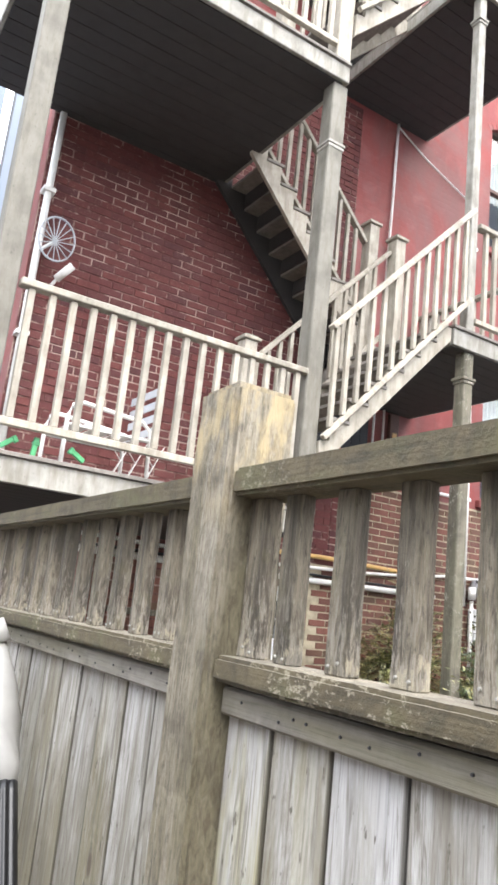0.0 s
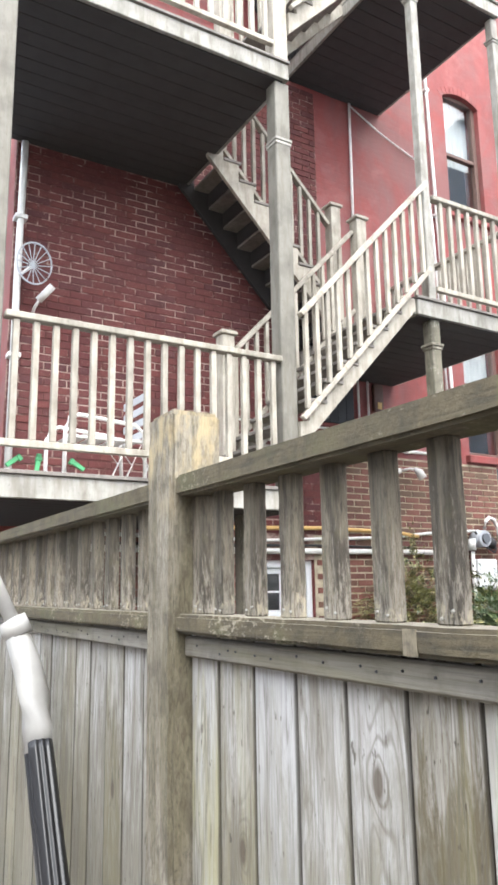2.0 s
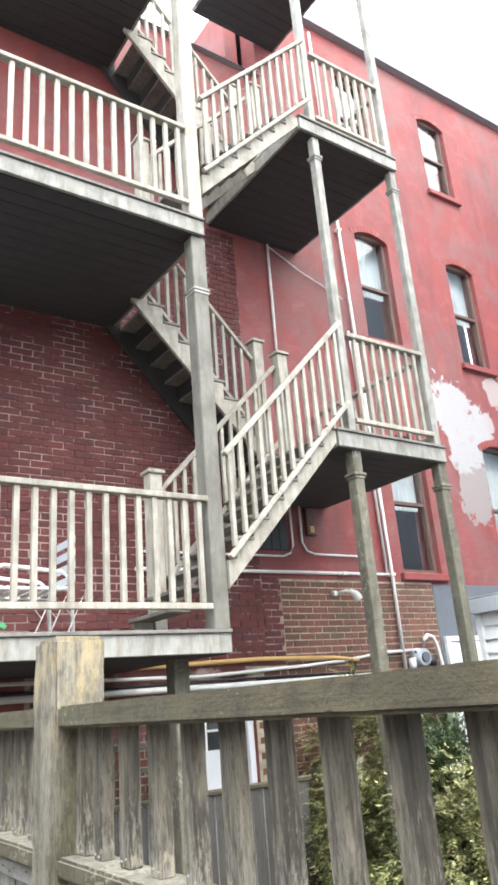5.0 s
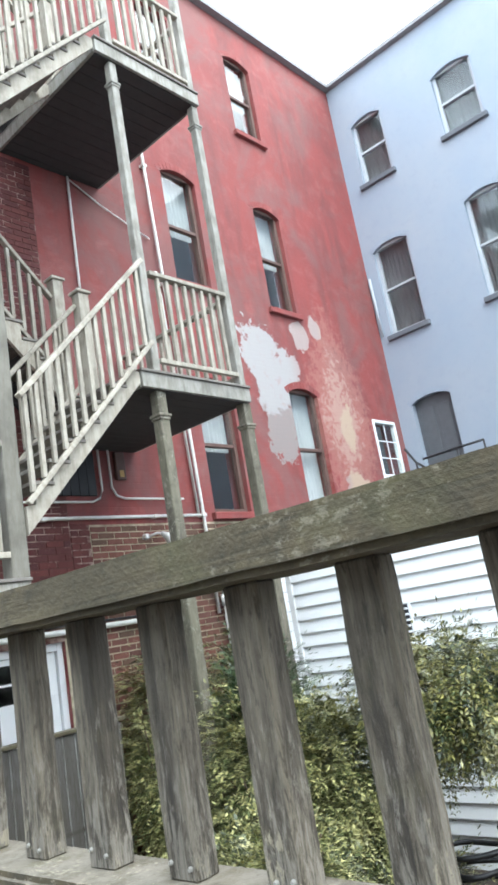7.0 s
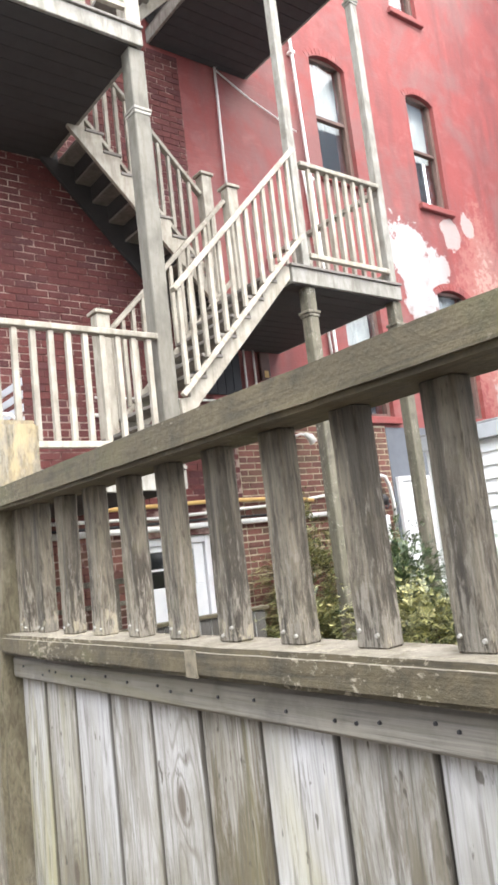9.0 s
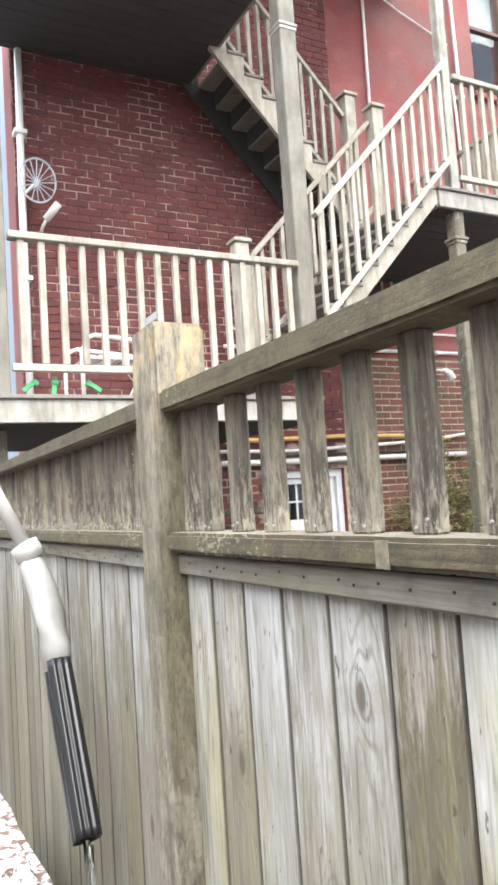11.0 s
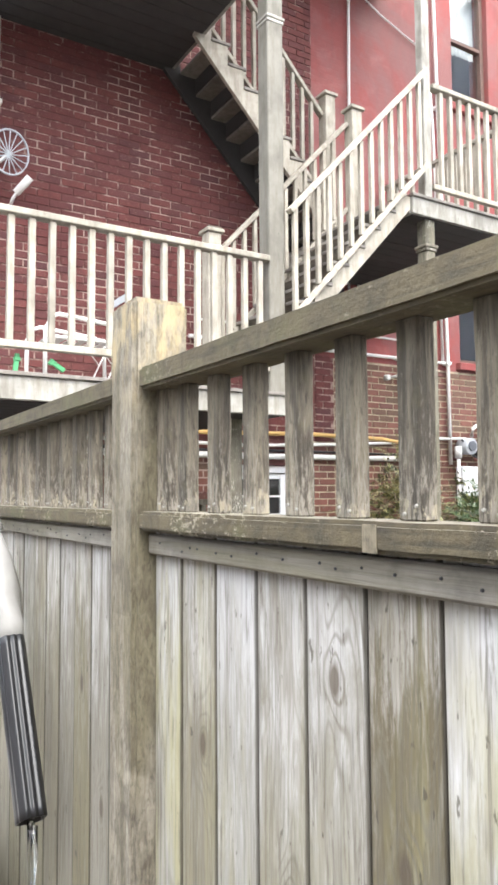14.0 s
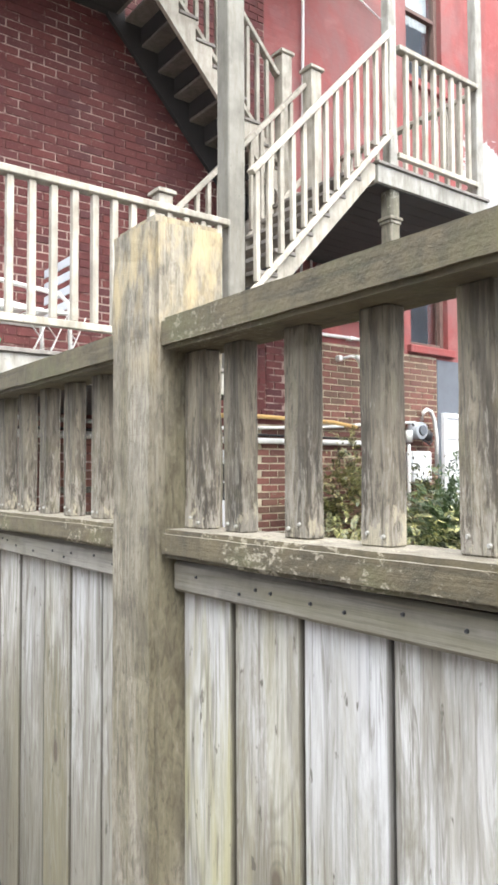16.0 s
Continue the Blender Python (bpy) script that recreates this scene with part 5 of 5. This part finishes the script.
# ---- things on the lower deck ----
def build_deck_things():
    z = DECK_Z + 0.001
    d = thing("wire_dish", (1.42, W - 0.35, 4.36), "round pale wire mesh dish on the downpipe", "dish")
    bm = bmesh.new()
    ring = [(1.42 + 0.15 * math.cos(2 * math.pi * i / 24), W - 0.35, 4.36 + 0.19 * math.sin(2 * math.pi * i / 24)) for i in range(25)]
    add_tube(bm, ring, 0.008, 6)
    part("rim", bm, M_GREYTRIM, d)
    for k2 in range(8):
        a = math.pi * k2 / 8
        tube("wire", d, M_GREYTRIM, [(1.42 + 0.148 * math.cos(a), W - 0.35, 4.36 + 0.188 * math.sin(a)), (1.42, W - 0.30, 4.36), (1.42 - 0.148 * math.cos(a), W - 0.35, 4.36 - 0.188 * math.sin(a))], 0.0045, 5)
    tube("arm", d, M_PIPE, [(1.42, W - 0.30, 4.36), (1.36, W - 0.10, 4.34)], 0.014)
    c = thing("wall_camera", (1.56, W - 0.1, 4.15), "small pale wall lamp on a bent bracket", "lamp")
    tube("bracket", c, M_PIPE, [(1.50, W - 0.01, 4.02), (1.50, W - 0.12, 4.06), (1.53, W - 0.16, 4.12)], 0.014)
    tube("head", c, M_PIPE, [(1.52, W - 0.15, 4.11), (1.62, W - 0.22, 4.24)], 0.034, 10)
    t = thing("garden_chair", (1.75, 5.1, z), "white tubular folding garden chair on the deck", "chair")
    for yy in (4.85, 5.35):
        tube("arm_tube", t, M_PIPE, [(1.50, yy, z), (1.50, yy, z + 0.46), (1.53, yy, z + 0.54), (1.60, yy, z + 0.57), (2.05, yy, z + 0.53), (2.12, yy, z + 0.47), (2.14, yy, z)], 0.016)
        tube("seat_tube", t, M_PIPE, [(1.52, yy, z + 0.40), (2.13, yy, z + 0.40)], 0.014)
    for i in range(7):
        bx("seat_strap", t, M_PIPE, (1.54 + i * 0.085, 1.60 + i * 0.085), (4.84, 5.36), (z + 0.414, z + 0.420), 0.002)
    for i in range(4):
        bx("back_strap", t, M_GREYTRIM, (2.145, 2.152), (4.84, 5.36), (z + 0.46 + i * 0.1, z + 0.52 + i * 0.1), 0.002)
    for xa, tilt in ((0.98, 0.9), (1.13, 0.1), (1.38, -1.0)):
        g = thing("plant_clip", (xa, DECK_Y + 0.1, z), "bright green plastic strap end on the deck edge", "strap", "green straps")
        attach("strap", box_mesh(0.03, 0.02, 0.11, 0.004, M_DULLGREEN), M_DULLGREEN, g, (xa, DECK_Y + 0.10, z + 0.07), "", Euler((0, tilt, 0)))
        attach("buckle", box_mesh(0.04, 0.03, 0.025, 0.004, M_DULLGREEN), M_DULLGREEN, g, (xa - 0.045 * math.sin(-tilt), DECK_Y + 0.10, z + 0.09), "", Euler((0, tilt, 0)))
    for xa in (1.62, 1.72, 1.84):
        b = thing("dry_twig", (xa, DECK_Y + 0.12, z), "bare dry twig lying at the deck edge", "twig", "dry twigs")
        tube("stem", b, M_PIPE, [(xa, DECK_Y + 0.12, z + 0.006), (xa + 0.05, DECK_Y + 0.14, z + 0.10), (xa + 0.14, DECK_Y + 0.2, z + 0.26)], [0.006, 0.005, 0.002], 5)
        tube("branch", b, M_PIPE, [(xa + 0.05, DECK_Y + 0.14, z + 0.10), (xa - 0.02, DECK_Y + 0.16, z + 0.2)], [0.004, 0.002], 5)


build_deck_things()


# ---- rain pipe beside the fence ----
def build_rainpipe():
    t = thing("downspout", (0.545, 1.54, 0.77), "white bent rain pipe with a black ribbed extension", "downspout")
    X = 0.54
    tube("upper_pipe", t, M_SPOUT, [(0.30, 2.05, 2.00), (0.42, 2.0, 1.655), (0.50, 1.96, 1.475)], 0.023, 12)
    tube("collar", t, M_SPOUT, [(0.49, 1.965, 1.495), (0.515, 1.95, 1.445)], [0.046, 0.044], 12)
    tube("elbow", t, M_SPOUT, [(0.505, 1.955, 1.455), (0.525, 1.90, 1.37), (X, 1.85, 1.275), (X, 1.815, 1.20), (X, 1.80, 1.135)], [0.036, 0.042, 0.044, 0.043, 0.040], 12)
    bm = bmesh.new()
    n = 20
    p0, p1 = Vector((X, 1.80, 1.155)), Vector((X, 1.555, 0.75))
    u = Vector((1, 0, 0))
    d = (p1 - p0).normalized()
    w = d.cross(u)
    sides = 72
    rings = []
    for i in range(n + 1):
        c = p0.lerp(p1, i / n)
        ring = []
        for j in range(sides):
            a = 2 * math.pi * j / sides
            r = 0.044 * (1 + 0.055 * math.cos(a * 12))
            ca, sa = math.cos(a), math.sin(a)
            sq = 1.0 / max(abs(ca), abs(sa)) ** 0.55
            ring.append(bm.verts.new(c + r * sq * (0.8 * ca * u + sa * w)))
        rings.append(ring)
    for a, b in zip(rings, rings[1:]):
        for j in range(sides):
            bm.faces.new((a[j], a[(j + 1) % sides], b[(j + 1) % sides], b[j])).smooth = True
    ob = part("extension", bm, M_BLACKPLASTIC, t, "black ribbed plastic extension")
    so = ob.modifiers.new("wall", 'SOLIDIFY')
    so.thickness = 0.004
    for k2 in range(2):
        yy = 1.56 - 0.028 * k2
        tube("water_drip", t, M_GLASS, [(X, yy, 0.745), (X, yy - 0.003, 0.66), (X, yy, 0.59)], [0.010, 0.009, 0.003], 6)


build_rainpipe()


def build_stone():
    k = Mat("speckled_white_stone", 0.8)
    n = k.noise(k.coords(), 26.0, 4, 0.7)
    m = k.finish(k.mix(k.ramp(n, [(0.50, 0.0), (0.56, 1.0)]), (0.72, 0.70, 0.69), (0.16, 0.10, 0.08)), n, 0.5, 0.006)
    t = thing("stone_block", (0.1, 2.2, 0), "white speckled stone block beside the fence", "stone")
    bm = bmesh.new()
    bmesh.ops.create_cube(bm, size=1.0)
    bmesh.ops.scale(bm, verts=bm.verts, vec=(0.62, 0.9, 0.64))
    bmesh.ops.bevel(bm, geom=bm.edges[:], offset=0.05, segments=3, affect='EDGES')
    bmesh.ops.subdivide_edges(bm, edges=bm.edges[:], cuts=3, use_grid_fill=True)
    bmesh.ops.translate(bm, verts=bm.verts, vec=(0.17, 2.15, 0.32))
    for v in bm.verts:
        v.co += 0.02 * Vector((noise.noise(v.co * 6), noise.noise(v.co * 6 + Vector((9, 0, 0))), noise.noise(v.co * 6 + Vector((0, 9, 0)))))
    part("stone", bm, m, t)


build_stone()


# ---- shrubs ----
def shrub(label, foot, centre, half, fronds, mat, droop, seed):
    """Stems from the foot into a crown of many feathery sprays of small leaves."""
    r = random.Random(seed)
    foot, centre = Vector(foot), Vector(centre)
    t = thing("shrub", foot, label, "shrub", "yard shrubs")
    for i in range(5):
        a = r.uniform(0, 6.28)
        e = centre + Vector((math.cos(a) * half[0] * 0.6, math.sin(a) * half[1] * 0.6, half[2] * r.uniform(-0.2, 0.7)))
        m = foot.lerp(e, 0.5) + Vector((r.uniform(-0.08, 0.08), r.uniform(-0.08, 0.08), 0.05))
        tube("stem", t, M_STEM, [foot, m, e], [0.022, 0.015, 0.006], 6)
    verts, faces = [], []

    def leaf(p, d, side, ln, wd):
        i = len(verts)
        a = d * ln
        verts.extend([p, p + a * 0.5 + side * wd, p + a, p + a * 0.5 - side * wd])
        faces.append((i, i + 1, i + 2, i + 3))

    for k2 in range(fronds):
        a, b = r.uniform(0, 2 * math.pi), r.uniform(-1.0, 1.0)
        rad = r.uniform(0.25, 1.0) ** 0.45
        bump = 0.85 + 0.5 * noise.noise((math.cos(a) * 2.1 + seed, math.sin(a) * 2.1, b * 2.1))
        c = math.sqrt(max(0, 1 - b * b))
        dirn = Vector((math.cos(a) * c, math.sin(a) * c, b))
        p = centre + Vector((dirn.x * half[0], dirn.y * half[1], dirn.z * half[2])) * rad * bump
        if p.z < foot.z + 0.05:
            p.z = foot.z + 0.05
        g = (dirn + Vector((r.uniform(-0.6, 0.6), r.uniform(-0.6, 0.6), r.uniform(-0.5, 0.3) - droop))).normalized()
        side = g.cross(Vector((r.uniform(-0.4, 0.4), r.uniform(-0.4, 0.4), 1))).normalized()
        up = side.cross(g).normalized()
        n = r.randint(9, 13)
        ln = r.uniform(0.14, 0.28)
        for i in range(n):
            s = i / n
            q = p + g * ln * s - Vector((0, 0, (0.25 + droop) * 0.14 * s * s))
            size_l = (1 - 0.5 * s) * r.uniform(0.032, 0.062)
            for sg in (-1, 1):
                dd = (g * 0.75 + side * sg * 0.8 + up * r.uniform(-0.3, 0.3)).normalized()
                leaf(q, dd, dd.cross(up).normalized(), size_l, size_l * 0.16)
        leaf(p + g * ln, g, side, 0.05, 0.010)
    me = bpy.data.meshes.new("crown")
    me.from_pydata([tuple(v - foot) for v in verts], [], faces)
    attach("crown", me, mat, t, foot)
    return t


G = -0.55
shrub("feathery yellow green evergreen shrub behind the fence", (4.5, 3.3, G), (4.5, 3.35, 0.40), (0.70, 0.70, 0.95), 2300, M_LEAF, 0.5, 11)
shrub("dense dark green evergreen shrub by the landing posts", (5.0, 3.9, G), (5.0, 3.9, 0.60), (0.55, 0.55, 1.15), 2200, M_LEAFDARK, 0.3, 12)
shrub("small low green plant at the foot of the shed", (5.3, 2.75, G), (5.3, 2.75, -0.35), (0.35, 0.35, 0.22), 200, M_LEAF, 0.3, 13)
shrub("drooping evergreen bough arching in front of the shed wall", (4.9, 0.2, G), (4.95, 2.10, 1.08), (0.50, 0.72, 0.45), 1900, M_LEAFMID, 0.8, 14)
shrub("arching yellow green evergreen before the shed corner", (4.75, 3.0, G), (4.72, 2.98, 0.42), (0.55, 0.50, 0.74), 2300, M_LEAF, 0.6, 19)
shrub("low yellow green shrub in the yard bed", (3.4, 2.6, G), (3.4, 2.6, 0.10), (0.60, 0.60, 0.62), 1500, M_LEAF, 0.5, 15)
shrub("climbing green shrub against the brick wall", (5.4, 5.5, G), (5.4, 5.5, 0.75), (0.75, 0.34, 1.15), 1900, M_LEAF, 0.4, 16)
shrub("straggly green shrub beside the low fence", (4.75, 4.75, G), (4.75, 4.75, 0.35), (0.45, 0.45, 0.9), 1500, M_LEAF, 0.4, 17)
shrub("leafy yellow green shrub under the landing", (5.9, 4.9, G), (5.9, 4.9, 0.55), (0.5, 0.45, 1.1), 1600, M_LEAF, 0.4, 18)


def build_yard_things():
    t = thing("garden_hose", (5.2, 2.2, -0.5), "coiled black garden hose on the ground", "hose")
    bm = bmesh.new()
    pts = []
    for i in range(90):
        a = i * 0.28
        pts.append((5.35 + (0.26 + 0.03 * math.sin(i * 0.9)) * math.cos(a), 2.35 + (0.26 + 0.03 * math.cos(i * 0.7)) * math.sin(a), -0.50 + i * 0.0055))
    add_tube(bm, pts, 0.020, 7)
    part("coil", bm, M_BLACKPLASTIC, t)
    p = thing("flower_pot", (5.5, 1.85, -0.55), "red terracotta flower pot with a pink bloom", "flower pot")
    tube("pot", p, M_RED, [(5.5, 1.85, -0.55), (5.5, 1.85, -0.3), (5.5, 1.85, -0.08), (5.5, 1.85, -0.02)], [0.13, 0.16, 0.19, 0.2], 18)
    bm = bmesh.new()
    rr = random.Random(5)
    for i in range(40):
        c = Vector((5.5 + rr.uniform(-0.09, 0.09), 1.95 + rr.uniform(-0.09, 0.09), 0.02 + rr.uniform(0, 0.1)))
        bmesh.ops.create_icosphere(bm, subdivisions=1, radius=0.022, matrix=Matrix.Translation(c))
    part("bloom", bm, plain("pink_petals", (0.75, 0.28, 0.22), 0.6), p)


build_yard_things()


# ---- bricks of the rear wall, last ----
def build_bricks():
    wall = bpy.data.objects["wall_rear"]
    H_B, L, C = 0.059, 0.215, 0.072
    r = random.Random(3)
    openings = WIN_REAR + [DOOR_REAR]
    shared = {}

    def single(w, mat):
        key = (round(w, 2), mat.name)
        if key not in shared:
            bm = bmesh.new()
            add_box(bm, (-w / 2, w / 2), (-0.010, 0.006), (-H_B / 2, H_B / 2))
            bmesh.ops.bevel(bm, geom=[e for e in bm.edges if all(v.co.y < 0 for v in e.verts)], offset=0.003, segments=1, affect='EDGES')
            shared[key] = mesh_of(bm, "brick")
            shared[key].materials.append(mat)
        return shared[key]

    def field(x_lim, z_lim, near, budget, m_one, m_all):
        verts, faces, made = [], [], 0
        j, z = 0, z_lim[0] + H_B / 2
        while z < z_lim[1]:
            x = x_lim[0] - (L / 2 if j % 2 else 0)
            while x < x_lim[1]:
                a, b = max(x, x_lim[0]), min(x + L - 0.013, x_lim[1])
                x += L
                if b - a < 0.04 or any(o[0] - 0.01 < b and a < o[1] + 0.01 and o[2] - 0.11 < z < o[3] + 0.19 for o in openings):
                    continue
                dy, c = r.uniform(-0.003, 0.002), (a + b) / 2
                if made < budget and near[0] < c < near[1] and near[2] < z < near[3]:
                    attach("brick", single(b - a, m_one), None, wall, (c, WALL_Y + dy, z))
                    made += 1
                    continue
                i, y0, y1 = len(verts), WALL_Y - 0.010 + dy, WALL_Y + 0.006
                a, b, h = a + r.uniform(0, 0.003), b - r.uniform(0, 0.003), H_B / 2 - r.uniform(0, 0.002)
                verts += [(a, y0, z - h), (b, y0, z - h), (b, y0, z + h), (a, y0, z + h), (a, y1, z - h), (b, y1, z - h), (b, y1, z + h), (a, y1, z + h)]
                faces += [(i, i + 1, i + 2, i + 3), (i, i + 4, i + 5, i + 1), (i + 1, i + 5, i + 6, i + 2), (i + 2, i + 6, i + 7, i + 3), (i + 3, i + 7, i + 4, i)]
            z += C
            j += 1
        me = bpy.data.meshes.new("bricks")
        me.from_pydata(verts, [], faces)
        tagged(attach("bricks", me, m_all, wall, (0, 0, 0)), kind="stuff")

    field((1.31, 4.72), (DECK_Z + 0.01, 7.4), (1.5, 4.3, 3.35, 4.3), 190, M_BRICK, M_BRICKS)
    field((3.06, 4.73), (DECK_Z - 0.17, DECK_Z + 0.01), (0, 0, 0, 0), 0, M_BRICK, M_BRICKS)
    field((4.735, 4.98), (DECK_Z - 0.17, 3.03), (0, 0, 0, 0), 0, M_BRICK, M_BRICKS)
    field((2.2, 4.98), (-0.5, DECK_Z - 0.19), (4.45, 4.98, 1.0, 1.9), 30, M_BRICK_LOW, M_BRICKS_LOW)
    field((4.99, 7.41), (-0.5, 3.03), (5.2, 6.6, 2.3, 2.95), 80, M_BRICK_LOW, M_BRICKS_LOW)
    bm = bmesh.new()
    add_box(bm, (1.302, 4.73), (WALL_Y - 0.003, WALL_Y + 0.003), (DECK_Z + 0.002, 7.41))
    add_box(bm, (3.05, 4.73), (WALL_Y - 0.003, WALL_Y + 0.003), (DECK_Z - 0.178, DECK_Z + 0.0015))
    add_box(bm, (4.732, 4.98), (WALL_Y - 0.003, WALL_Y + 0.003), (DECK_Z - 0.178, 3.04))
    part("mortar_bed", bm, M_MORTAR_PAINTED, wall)
    bm = bmesh.new()
    add_box(bm, (2.15, DOOR_REAR[0]), (WALL_Y - 0.0035, WALL_Y + 0.003), (-0.5, DECK_Z - 0.18))
    add_box(bm, (DOOR_REAR[0] + 0.0005, DOOR_REAR[1] - 0.0005), (WALL_Y - 0.0035, WALL_Y + 0.003), (DOOR_REAR[3], DECK_Z - 0.18))
    part("mortar_bed", bm, M_MORTAR_PAINTED, wall)
    bm = bmesh.new()
    add_box(bm, (DOOR_REAR[1], 4.98), (WALL_Y - 0.0035, WALL_Y + 0.003), (-0.5, DECK_Z - 0.18))
    add_box(bm, (4.981, 7.42), (WALL_Y - 0.0035, WALL_Y + 0.003), (-0.5, 3.04))
    part("mortar_bed", bm, M_MORTAR, wall)


build_bricks()
